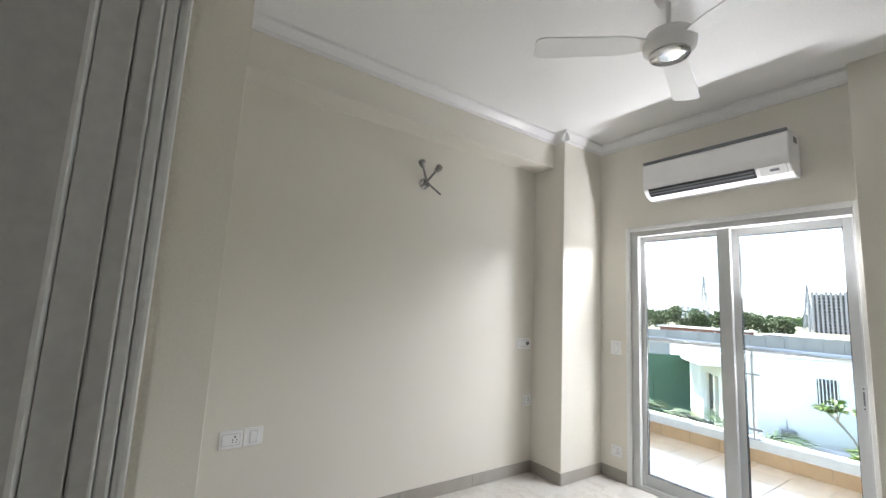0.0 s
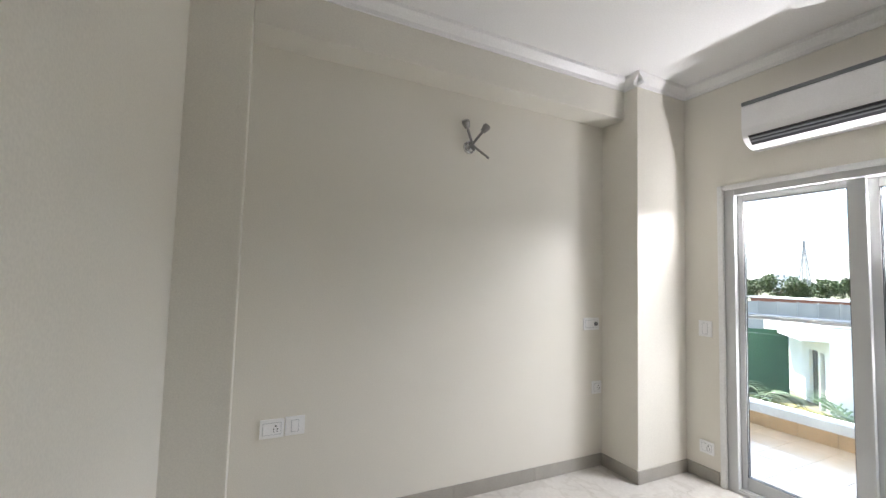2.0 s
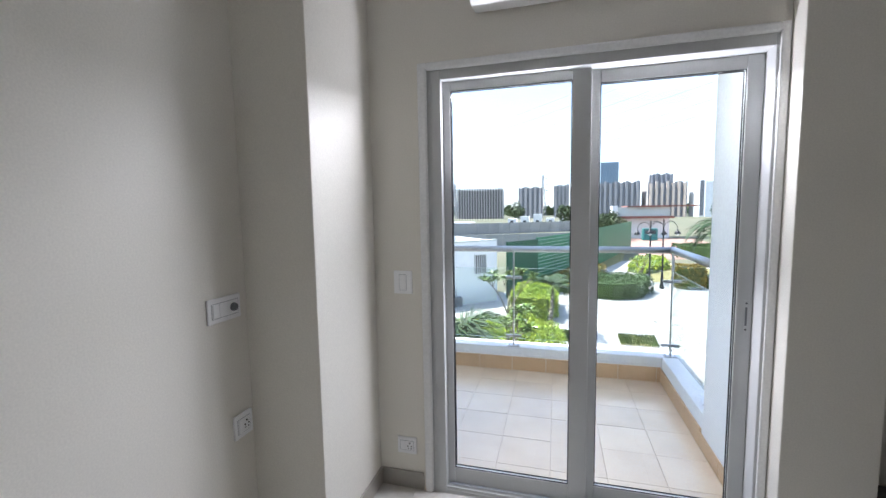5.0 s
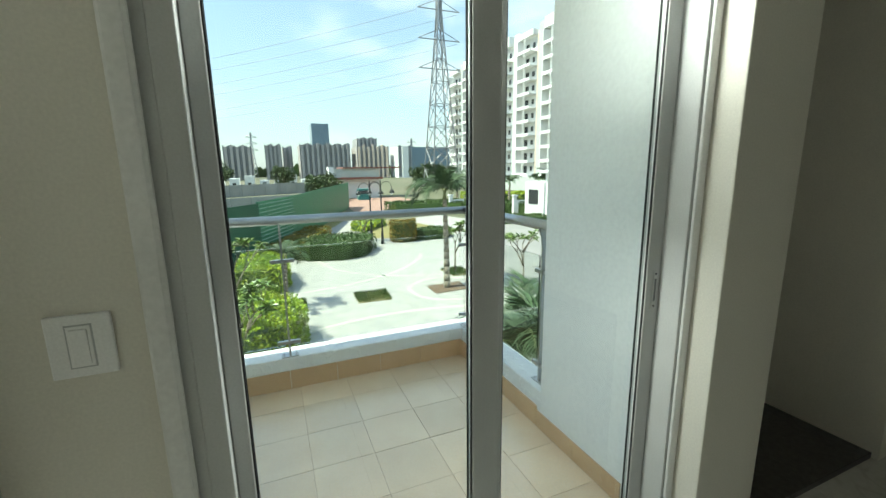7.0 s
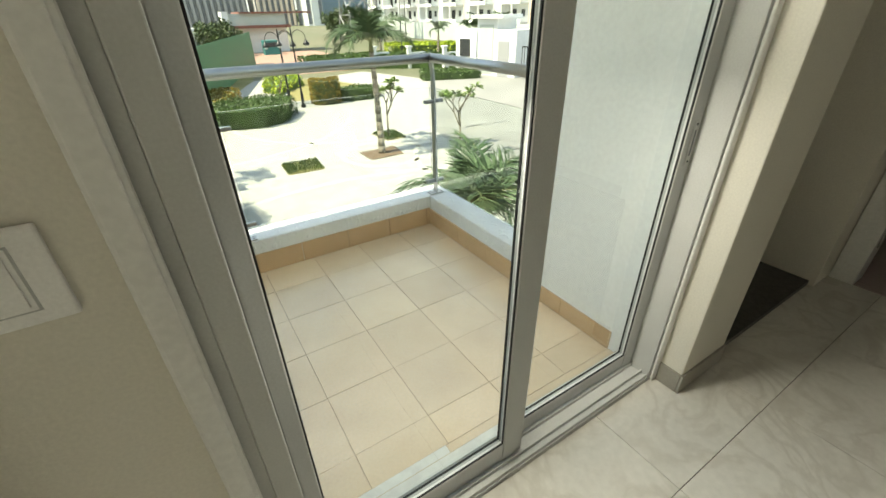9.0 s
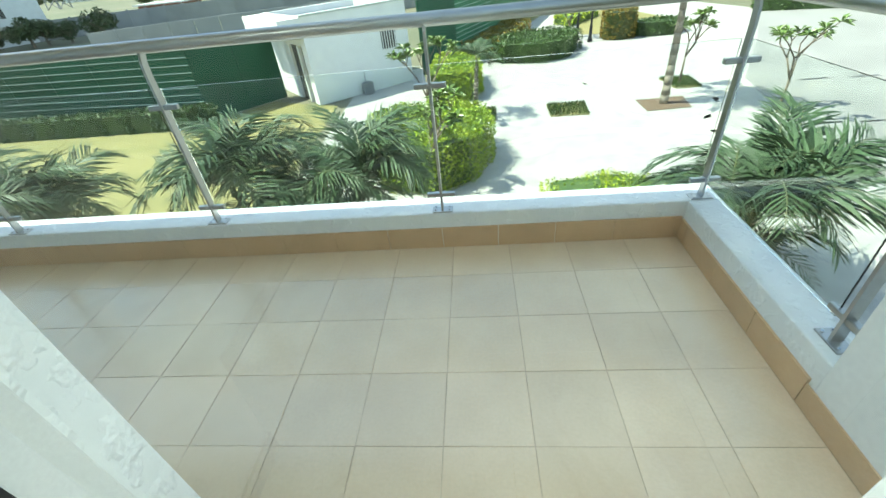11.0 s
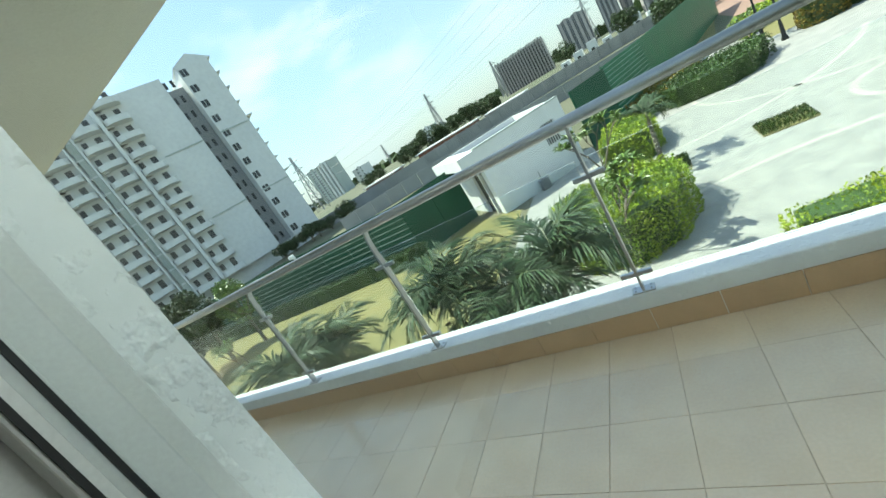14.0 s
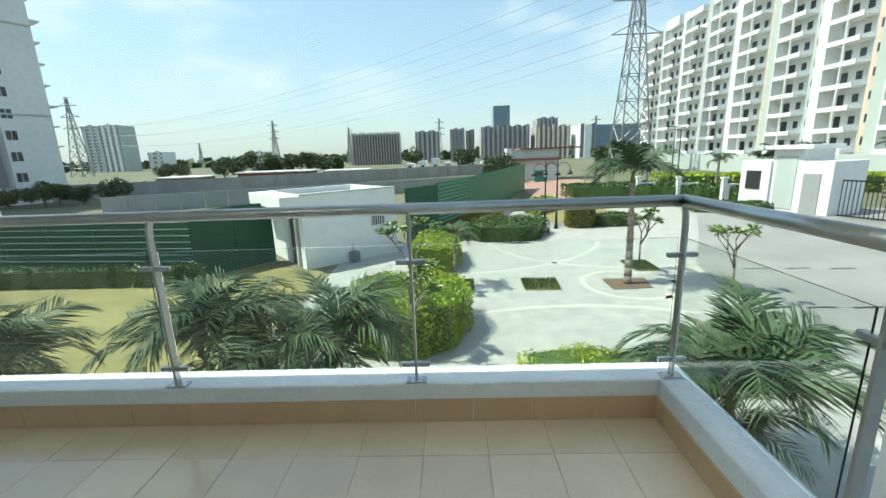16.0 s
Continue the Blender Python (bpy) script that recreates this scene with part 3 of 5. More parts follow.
for dy, dz in ((-0.07, 0.12), (0.07, 0.115)):
    e = Vector((0.085, -1.80 + dy, 2.33 + dz))
    s = Vector((0.03, -1.80 - dy * 0.35, 2.33 - dz * 0.2))
    arm = part("arm", tube(bmesh.new(), s, e, 0.009, seg=8), M_BRONZE, wlamp)
    w = (e - s).normalized()
    bm = bmesh.new()
    tube(bm, e - w * 0.02, e + w * 0.018, 0.018, 0.028, 14)
    tube(bm, e + w * 0.018, e + w * 0.034, 0.028, 0.023, 14)
    part("lamp_head", bm, M_BRONZE, arm)
part("rod", tube(bmesh.new(), (0.03, -1.815, 2.355), (0.10, -1.70, 2.245), 0.008, seg=8), M_BRONZE, wlamp)


# ---- switches and sockets ----
def plate(name, origin, right, label, kind, w=0.12, h=0.09, group=""):
    """A wall plate whose lower near corner is origin, running along right, facing the room."""
    up = Vector((0, 0, 1))
    right = Vector(right)
    out = right.cross(up)
    m = Matrix.Translation(origin) @ Matrix((right, up, out)).transposed().to_4x4()
    ob = empty(name, origin, label, "socket" if "socket" in name else "switch", group)
    part("cover", box(bmesh.new(), 0, w, 0, h, 0, 0.010, 0.003, m=m), M_WHITE, ob)
    ix = w / 2 - 0.02 if kind == "switch" else 0.014
    part("rim", box(bmesh.new(), ix, w - ix, 0.018, h - 0.018, 0.010, 0.0108, m=m), M_RIM, ob, "thin grey rim")
    part("inset", box(bmesh.new(), ix + 0.0024, w - ix - 0.0024, 0.0204, h - 0.0204, 0.0108, 0.012, 0.0005, m=m), M_WHITE, ob)
    if kind == "socket":
        part("rocker", box(bmesh.new(), 0.018, 0.018 + (w - 0.036) * 0.36, 0.022, h - 0.022, 0.012, 0.0155, 0.001, m=m), M_WHITE, ob)
        cx = w - 0.018 - (w - 0.036) * 0.28
        for dx, dy, r in ((0, 0.014, 0.0035), (-0.010, -0.002, 0.0028), (0.010, -0.002, 0.0028), (-0.008, -0.015, 0.0022), (0.008, -0.015, 0.0022)):
            a, b = m @ Vector((cx + dx, h / 2 + dy, 0.0115)), m @ Vector((cx + dx, h / 2 + dy, 0.0127))
            part("pin_hole", tube(bmesh.new(), a, b, r * 1.35, seg=8), M_DARK, ob)
    elif kind == "dimmer":
        part("rocker", box(bmesh.new(), 0.018, 0.048, 0.022, h - 0.022, 0.012, 0.0155, 0.001, m=m), M_WHITE, ob)
        part("rocker", box(bmesh.new(), 0.049, 0.072, 0.022, h - 0.022, 0.012, 0.0155, 0.001, m=m), M_WHITE, ob)
        a, b = m @ Vector((w - 0.04, h / 2, 0.011)), m @ Vector((w - 0.04, h / 2, 0.022))
        part("knob", tube(bmesh.new(), a, b, 0.017, 0.015, 18), M_GREY, ob, "grey dimmer knob")
    else:
        part("rocker", box(bmesh.new(), w / 2 - 0.013, w / 2 + 0.013, 0.026, h - 0.026, 0.012, 0.0158, 0.001, m=m), M_WHITE, ob)
    return ob


plate("wall_socket", (0.0, -3.032, 0.55), (0, 1, 0), "white switched socket on the cream wall", "socket", 0.122, 0.1)
plate("wall_switch", (0.0, -2.905, 0.553), (0, 1, 0), "white single switch beside a socket", "switch", 0.103, 0.1)
plate("wall_switch", (0.0, -0.745, 1.052), (0, 1, 0), "white switch plate with a grey dimmer knob", "dimmer", 0.16, 0.095)
plate("wall_socket", (0.0, -0.655, 0.555), (0, 1, 0), "white socket low on the wall beside the column", "socket", 0.098, 0.098)
plate("wall_switch", (0.44, 0.0, 1.045), (1, 0, 0), "white single switch beside the balcony door", "switch", 0.098, 0.118)
plate("wall_socket", (0.437, 0.0, 0.19), (1, 0, 0), "white socket low beside the balcony door", "socket", 0.105, 0.09)

# ---- balcony ----
bm = bmesh.new()
box(bm, -7.0, DOOR_L, 0.2015, 0.232, -0.5, 2.9)
solid("wall_outer", bm, M_EXT, "rough white plastered outer wall of the balcony", "wall", kind="structure")
bm = bmesh.new()
box(bm, DOOR_L - 0.004, DOOR_L + 0.004, 0.161, 0.2325, 0.0, DOOR_T)
box(bm, DOOR_L + 0.006, DOOR_R - 0.006, 0.161, 0.2325, DOOR_T - 0.006, DOOR_T + 0.004)
solid("wall_reveal", bm, M_EXT, "rough white plastered reveal round the balcony door", "wall", kind="structure")
bm = bmesh.new()
box(bm, DOOR_L, 2.4195, 0.2015, 0.232, DOOR_T + 0.004, 2.9)
box(bm, 2.125, 4.2, 0.71, 0.825, -0.5, 2.9)
box(bm, 2.125, 2.4195, 0.1610, 0.7095, -0.5, 2.9)
solid("wall_projecting", bm, M_EXTS, "smooth white wall closing the end of the balcony", "wall", kind="structure")
solid("balcony_slab", B(-7.0, 2.2995, 0.2005, 2.0595, -0.25, -0.0482), M_GROUT, "grout bed and slab under the balcony tiles", "slab", kind="structure")
bm = bmesh.new()
box(bm, -7.0, 2.45, 0.2325, 2.05, 2.78, 3.0, 0.004)
solid("balcony_soffit", bm, M_SOFFIT, "beige painted underside of the balcony above", "soffit", kind="structure")
bm = bmesh.new()
box(bm, -7.0, 2.30, 1.87, 2.06, -0.3, KERB, 0.008)
solid("kerb_1", bm, M_EXT, "white plastered kerb along the balcony edge", "kerb", kind="structure")
bm = bmesh.new()
box(bm, 2.13, 2.30, 0.8265, 1.8695, -0.3, KERB, 0.008)
solid("kerb_2", bm, M_EXT, "white plastered kerb at the balcony's end", "kerb", kind="structure")
band = empty("baseboard", (-7, 1.86, -0.045), "tan tiled skirting round the balcony floor", "baseboard", kind="structure")
x = -6.9
while x < 2.11:
    part("skirting_tile", B(x, min(x + 0.307, 2.12), 1.86, 1.8697, -0.047, 0.083, 0.001), M_BAND, band)
    x += 0.31
y = 0.24
while y < 1.83:
    part("skirting_tile", B(2.118, 2.1297 if y > 0.81 else 2.1247, y, min(y + 0.307, 1.859), -0.047, 0.072 if y > 0.81 else 0.052, 0.001), M_BAND, band)
    y += 0.31
for sx in (-1.17, -4.2):
    dl = empty("ceiling_light", (sx, 1.13, 2.78), "small round recessed ceiling light, off, in the balcony soffit", "ceiling light", "soffit lights")
    part("rim", lathe(bmesh.new(), [(0.055, -0.008), (0.062, -0.006), (0.064, -0.0005), (0.03, -0.0005)], (sx, 1.13, 2.78)), M_TRIM, dl, smooth=True)
    part("bulb", lathe(bmesh.new(), [(0.01, -0.012), (0.03, -0.010), (0.036, -0.004), (0.02, -0.002)], (sx, 1.13, 2.78)), M_GREY, dl, "dark lamp", smooth=True)

rail = empty("balcony_railing", (0, RAIL_Y, KERB), "stainless steel railing with clamped glass panels on the kerb", "railing")
POSTS = [RAIL_X, 0.86, -0.445, -1.73, -3.06, -4.32, -5.58]
part("handrail", tube(bmesh.new(), (-7.0, RAIL_Y + 0.022, RAIL_Z), (RAIL_X, RAIL_Y + 0.022, RAIL_Z), 0.029, seg=20), M_STEEL, rail, smooth=True)
part("handrail", tube(bmesh.new(), (RAIL_X, RAIL_Y + 0.022, RAIL_Z), (RAIL_X, 0.82, RAIL_Z), 0.029, seg=20), M_STEEL, rail, smooth=True)
part("elbow", ball(bmesh.new(), (RAIL_X, RAIL_Y + 0.022, RAIL_Z), 0.0305), M_STEEL, rail, smooth=True)


def rail_post(x, y, turn):
    m = Matrix.Translation((x, y, KERB)) @ Matrix.Rotation(turn, 4, "Z")
    bmx = bmesh.new()
    path = [(0.0, 0.0), (0.0, 0.80), (0.006, 0.86), (0.02, 0.895), (0.022, 0.915)]
    pv = [[bmx.verts.new(m @ Vector((a, p + b, h))) for a, b in ((-0.006, -0.02), (0.006, -0.02), (0.006, 0.02), (-0.006, 0.02))] for p, h in path]
    for a, b in zip(pv, pv[1:]):
        for i in range(4):
            bmx.faces.new((a[i], a[(i + 1) % 4], b[(i + 1) % 4], b[i]))
    bmx.faces.new(pv[0])
    bmx.faces.new(pv[-1])
    p = part("post", bmx, M_STEEL, rail)
    part("base_plate", box(bmesh.new(), -0.055, 0.055, -0.03, 0.03, 0.0, 0.008, 0.002, m=m), M_STEEL, p)
    for sx in (-0.038, 0.038):
        for sy in (-0.017, 0.017):
            part("bolt", tube(bmesh.new(), m @ Vector((sx, sy, 0.008)), m @ Vector((sx, sy, 0.014)), 0.006, 0.005, 8), M_CHROME, p)
    for z in (0.10, 0.66):
        part("clamp", box(bmesh.new(), -0.075, 0.075, -0.014, 0.014, z - 0.012, z + 0.012, 0.004, m=m), M_STEEL, p)
    return p


for px in POSTS:
    rail_post(px, RAIL_Y, 0)
rail_post(RAIL_X, 0.93, radians(90))
for a, b in zip(POSTS[1:], POSTS):
    pane = part("glass_panel", B(a + 0.03, b - 0.03, RAIL_Y - 0.008, RAIL_Y, 0.25, 0.92), M_RGLASS, rail, "clear toughened glass panel")
    pane.visible_shadow = False
pane = part("glass_panel", B(RAIL_X - 0.007, RAIL_X + 0.001, 0.97, RAIL_Y - 0.04, 0.25, 0.92), M_RGLASS, rail, "clear toughened glass panel")
pane.visible_shadow = False

# ---- grounds ----
def flat(name, pts, z, material, label, category):
    """A thin level patch on a smooth outline."""
    return solid(name, prism(bmesh.new(), pts, z - 0.05, z), material, label, category, kind="structure")


bm = bmesh.new()
prism(bm, [(-2500, -40), (2500, -40), (2500, 3500), (-2500, 3500)], GROUND - 0.3, GROUND - 0.012)
solid("ground", bm, M_EARTH, "dry scrubby open ground reaching the horizon", "ground", kind="structure")
flat("pavement", [(-4.2, 2.3), (60, 2.3), (60, 27), (22, 33), (19, 44), (13.5, 42), (8, 44), (3, 31), (-0.5, 26), (-5, 23.5), (-4.6, 12)], GROUND, M_PAVE, "pale grey stone paved plaza between hedges", "pavement")
flat("road", [(10.0, 7.5), (60, 7.5), (60, 31), (26, 34), (20.5, 33), (15.8, 24.5), (12.2, 18.5), (10.6, 12.5)], GROUND + 0.006, M_ROAD, "worn grey concrete road beside the plaza", "road")
flat("lawn", [(-34, 3.0), (-4.5, 3.0), (-4.9, 12), (-5.3, 18.9), (-9.0, 20.5), (-11, 17.4), (-34, 18.0)], GROUND + 0.004, M_LAWN, "mown yellow-green lawn beside the plaza", "lawn")
flat("lawn", [(-0.4, 26.4), (3, 31), (8, 44), (10.5, 58), (7, 57), (2, 38)], GROUND + 0.004, M_LAWN, "dry yellow lawn beside the green fence", "lawn")
flat("lawn", [(8.2, 31), (12.5, 29.5), (15.5, 33), (13.6, 42), (9.8, 42)], GROUND + 0.008, M_LAWN, "lawn round the lamp posts", "lawn")
flat("path", [(10.5, 46), (24, 46), (24, 78), (12, 78)], GROUND + 0.006, M_BRICKPAVE, "red brick forecourt", "path")


for dx, dy in ((14.2, 17.5), (15.9, 17.35), (17.6, 17.15), (11.7, 13.0), (13.1, 12.9), (14.5, 12.8)):
    dr = empty("drain_grating", (dx, dy, GROUND + 0.006), "narrow dark drain grating set in the concrete road", "drain", "road drains")
    part("frame", B(dx - 0.55, dx + 0.55, dy - 0.11, dy + 0.11, GROUND, GROUND + 0.012), M_CONC, dr)
    part("slot", B(dx - 0.51, dx + 0.51, dy - 0.075, dy + 0.075, GROUND + 0.012, GROUND + 0.016), M_BLACKMETAL, dr)


def band_arc(cx, cy, r, a0, a1, w=0.22):
    bmx = bmesh.new()
    k = 40
    ring = [[bmx.verts.new((cx + (r + d) * math.cos(a), cy + (r + d) * math.sin(a), GROUND + 0.005)) for d in (0, w)] for a in [radians(a0 + (a1 - a0) * i / k) for i in range(k + 1)]]
    for a, b in zip(ring, ring[1:]):
        bmx.faces.new((a[0], a[1], b[1], b[0]))
    solid("paving_band", bmx, M_PAVE2, "cream curved paving band in the plaza", "paving band", "paving bands", "structure")


band_arc(9.5, 24.5, 6.2, 150, 330)
band_arc(8.1, 15.9, 1.7, 0, 360)
band_arc(5.0, 4.0, 9.5, 20, 140)
band_arc(1.0, 27.0, 9.0, 250, 340)
band_arc(14.5, 12.0, 6.0, 80, 220)


def leaf_cloud(pts, nrm, size, rng, material, name, aspect=0.55):
    """Small leaves standing off a surface: centres, outward normals, length."""
    n = len(pts)
    rnd = rng.normal(size=(n, 3))
    up = nrm + 0.8 * rnd
    up /= np.linalg.norm(up, axis=1)[:, None]
    side = np.cross(up, rng.normal(size=(n, 3)))
    side /= np.linalg.norm(side, axis=1)[:, None] + 1e-9
    s = size * rng.uniform(0.6, 1.3, size=(n, 1))
    v = np.stack([pts - side * s * aspect * 0.5, pts + up * s * 0.5 - 0.1 * side * s, pts + side * s * aspect * 0.5 + up * s * 0.15, pts - up * s * 0.5], axis=1).reshape(-1, 3)
    f = np.arange(n * 4).reshape(-1, 4)
    return raw_mesh(name, v.tolist(), f.tolist(), material)


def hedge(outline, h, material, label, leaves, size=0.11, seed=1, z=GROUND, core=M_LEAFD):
    """A clipped hedge on an outline of (x, y): a core block in the dark leaf colour with leaves standing off it."""
    rng = np.random.default_rng(seed)
    c = np.mean(np.array(outline), axis=0)
    ob = empty("hedge", (c[0], c[1], z), label, "hedge")
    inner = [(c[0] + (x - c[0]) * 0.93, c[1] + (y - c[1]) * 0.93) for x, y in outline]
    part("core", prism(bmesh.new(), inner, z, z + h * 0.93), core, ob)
    P = np.array(outline, float)
    Q = np.roll(P, -1, axis=0)
    ln = np.linalg.norm(Q - P, axis=1)
    per = ln.sum()
    x0, y0, x1, y1 = *P.min(axis=0), *P.max(axis=0)
    area = (x1 - x0) * (y1 - y0) * 0.8
    n_side = int(leaves * per * h / (per * h + area))
    k = rng.choice(len(P), n_side, p=ln / per)
    t = rng.uniform(size=n_side)
    sp = P[k] * (1 - t[:, None]) + Q[k] * t[:, None]
    d = (Q - P) / ln[:, None]
    nr = np.stack([d[:, 1], -d[:, 0]], axis=1)[k]
    zz = z + h * rng.uniform(size=n_side)
    wob = 0.06 * np.sin(sp[:, 0] * 5 + seed) + 0.06 * np.sin(sp[:, 1] * 4.3) + rng.normal(size=n_side) * 0.03
    side = np.column_stack([sp + nr * wob[:, None], zz])
    sn = np.column_stack([nr, np.full(n_side, 0.25)])
    top = []
    while len(top) < leaves - n_side:
        q = rng.uniform((x0, y0), (x1, y1))
        ins, j = False, len(P) - 1
        for i in range(len(P)):
            if (P[i, 1] > q[1]) != (P[j, 1] > q[1]) and q[0] < (P[j, 0] - P[i, 0]) * (q[1] - P[i, 1]) / (P[j, 1] - P[i, 1]) + P[i, 0]:
                ins = not ins
            j = i
        if ins:
            top.append((*q, z + h + 0.05 * math.sin(q[0] * 3.1 + seed) + 0.05 * math.sin(q[1] * 2.7) + rng.normal() * 0.035))
    top = np.array(top) if top else np.zeros((0, 3))
    tn = np.tile((0, 0, 1.0), (len(top), 1))
    part("foliage", leaf_cloud(np.vstack([side, top]), np.vstack([sn, tn]), size, rng, material, "foliage"), material, ob)
    return ob


def ellipse(cx, cy, rx, ry, k=20, turn=0):
    return [(cx + rx * math.cos(a) * math.cos(turn) - ry * math.sin(a) * math.sin(turn), cy + rx * math.cos(a) * math.sin(turn) + ry * math.sin(a) * math.cos(turn))
            for a in [2 * math.pi * i / k for i in range(k)]]


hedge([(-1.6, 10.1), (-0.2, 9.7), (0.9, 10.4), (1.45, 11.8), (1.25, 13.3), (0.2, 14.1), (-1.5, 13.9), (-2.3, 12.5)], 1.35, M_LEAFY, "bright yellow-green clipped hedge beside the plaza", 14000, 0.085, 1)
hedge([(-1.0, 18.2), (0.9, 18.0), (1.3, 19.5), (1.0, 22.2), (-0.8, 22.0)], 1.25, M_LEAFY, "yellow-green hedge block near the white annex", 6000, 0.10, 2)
hedge([(1.9, 25.6), (2.6, 24.4), (4.6, 23.9), (6.0, 24.4), (7.2, 26.6), (7.0, 28.2), (4.2, 28.4), (2.2, 27.6)], 1.0, M_LEAFD, "dark green clipped hedge in the plaza", 9000, 0.10, 3)
hedge([(-33.0, 17.3), (-10.6, 17.0), (-10.5, 17.8), (-33.0, 18.2)], 0.85, M_LEAFD, "dark green hedge along the far edge of the lawn", 11000, 0.15, 4)
hedge(ellipse(10.0, 29.0, 1.0, 0.9), 1.55, M_LEAFO, "ochre rounded bush near the lamp posts", 2200, 0.14, 5)
hedge(ellipse(12.4, 29.3, 1.7, 1.0), 0.8, M_LEAFD, "low green bush near the lamp posts", 1500, 0.14, 6)
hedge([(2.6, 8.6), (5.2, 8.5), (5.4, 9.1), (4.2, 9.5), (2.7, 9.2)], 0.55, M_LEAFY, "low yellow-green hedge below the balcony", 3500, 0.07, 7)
hedge([(-0.5, 26.8), (2.4, 25.2), (3.6, 28.5), (5.2, 33.5), (3.2, 34.0), (1.0, 30.0)], 0.9, M_LEAFO, "ochre and green shrubs along the green fence", 2500, 0.18, 8)
hedge([(14, 47), (20, 46), (34, 36), (36, 38), (24, 50), (14, 50)], 1.3, M_LEAFD, "green hedge before the villas", 12000, 0.24, 9)
hedge([(20.5, 33.6), (25.6, 31.8), (26, 34.6), (21.5, 36)], 0.7, M_LEAFD, "green planting beside the road", 1800, 0.2, 10)
hedge([(26, 52), (50, 40), (52, 44), (28, 57)], 1.8, M_LEAFY, "green hedge before the apartment tower", 10000, 0.3, 11)
hedge([(8.0, 34), (11, 38), (11.8, 44), (9.5, 44), (7.2, 36)], 0.6, M_LEAFY, "green planting beside the path", 1500, 0.2, 12)
for nm, outline, lab in (("grass_patch", [(3.8, 15.35), (5.2, 15.3), (5.3, 16.8), (3.85, 16.75)], "square of rough grass set in the plaza"),
                         ("grass_patch", [(0.7, 15.3), (1.8, 15.3), (1.85, 16.9), (0.7, 16.9)], "square of grass at a palm's foot"),
                         ("grass_patch", [(9.1, 17.6), (10.1, 17.6), (10.2, 19.2), (9.0, 19.2)], "square of grass at a small tree's foot")):
    rng = np.random.default_rng(len(lab))
    P = np.array(outline)
    g = empty(nm, (*P.mean(axis=0), GROUND), lab, "grass patch", "grass squares")
    part("turf", prism(bmesh.new(), outline, GROUND - 0.01, GROUND + 0.03), M_LAWN, g)
    uv = rng.uniform(size=(1400, 2))
    q = np.outer(1 - uv[:, 0], P[0]) * (1 - uv[:, 1:]) + np.outer(uv[:, 0], P[1]) * (1 - uv[:, 1:]) + np.outer(uv[:, 0], P[2]) * uv[:, 1:] + np.outer(1 - uv[:, 0], P[3]) * uv[:, 1:]
    part("grass", leaf_cloud(np.column_stack([q, np.full(1400, GROUND + 0.06)]), np.tile((0, 0, 2.5), (1400, 1)), 0.13, rng, M_LEAFD, "grass", 0.2), M_LEAFD, g)
bed = solid("planting_bed", prism(bmesh.new(), [(7.2, 15.2), (8.75, 15.3), (8.95, 16.6), (7.2, 16.5)], GROUND - 0.01, GROUND + 0.025), M_SOIL, "square of bare brown soil round a palm", "planting bed")


# ---- palms ----
def frond_mesh(name, length, droop, leaflet, count, seed, rise=0.7):
    """A feather leaf along +x from the origin: an arching stem and drooping leaflets."""
    rng = np.random.default_rng(seed)
    ts = np.linspace(0, 1, 14)
    ang = rise - droop * ts ** 1.25
    px, pz = [0.0], [0.0]
    for a in ang[1:]:
        px.append(px[-1] + math.cos(a) * length / 13)
        pz.append(pz[-1] + math.sin(a) * length / 13)
    verts, faces = [], []
    for i, t in enumerate(ts):
        r = 0.018 * (1 - 0.85 * t) * (length / 2)
        for dy, dz in ((-r, 0), (0, r), (r, 0), (0, -r)):
            verts.append((px[i], dy, pz[i] + dz))
    for i in range(13):
        for j in range(4):
            faces.append((i * 4 + j, i * 4 + (j + 1) % 4, i * 4 + 4 + (j + 1) % 4, i * 4 + 4 + j))
    stem = len(faces)
    for s in (-1, 1):
        for k in range(count):
            t = 0.12 + 0.88 * (k + rng.uniform(0, 0.6)) / count
            x, z = np.interp(t, ts, px), np.interp(t, ts, pz)
            a = np.interp(t, ts, ang)
            ll = leaflet * (0.45 + 1.1 * math.sin(math.pi * min(1, 0.12 + 0.86 * t))) * rng.uniform(0.85, 1.1) * 0.75
            fwd = 0.55 + 0.5 * t + rng.normal() * 0.08
            dirv = np.array([math.cos(a) * math.sin(fwd), s * math.cos(fwd), math.sin(a) * math.sin(fwd) + rng.normal() * 0.12 + 0.1])
            dirv /= np.linalg.norm(dirv)
            w = 0.021 * ll / 0.5
            tan = np.array([math.cos(a), 0, math.sin(a)])
            b0 = np.array([x, 0, z])
            p1 = b0 + dirv * ll * 0.5 - np.array([0, 0, 0.05 * ll])
            p2 = b0 + dirv * ll - np.array([0, 0, 0.32 * ll])
            i0 = len(verts)
            for p, ww in ((b0, w * 0.5), (p1, w), (p2, 0.002)):
                verts.append(tuple(p - tan * ww))
                verts.append(tuple(p + tan * ww))
            faces += [(i0, i0 + 1, i0 + 3, i0 + 2), (i0 + 2, i0 + 3, i0 + 5, i0 + 4)]
    me = raw_mesh(name, verts, faces, M_PALM)
    me.materials.append(M_STEM)
    idx = [1 if i < stem else 0 for i in range(len(faces))]
    me.polygons.foreach_set("material_index", idx)
    return me


FRONDS = {"big": [frond_mesh("frond", 2.3, 1.9, 0.66, 34, 3), frond_mesh("frond", 2.0, 1.5, 0.62, 32, 4, 0.9), frond_mesh("frond", 2.2, 2.3, 0.64, 34, 5, 1.1)],
          "royal": [frond_mesh("frond", 2.0, 2.2, 0.6, 56, 6, 0.8), frond_mesh("frond", 1.9, 1.7, 0.55, 54, 7, 1.0)]}


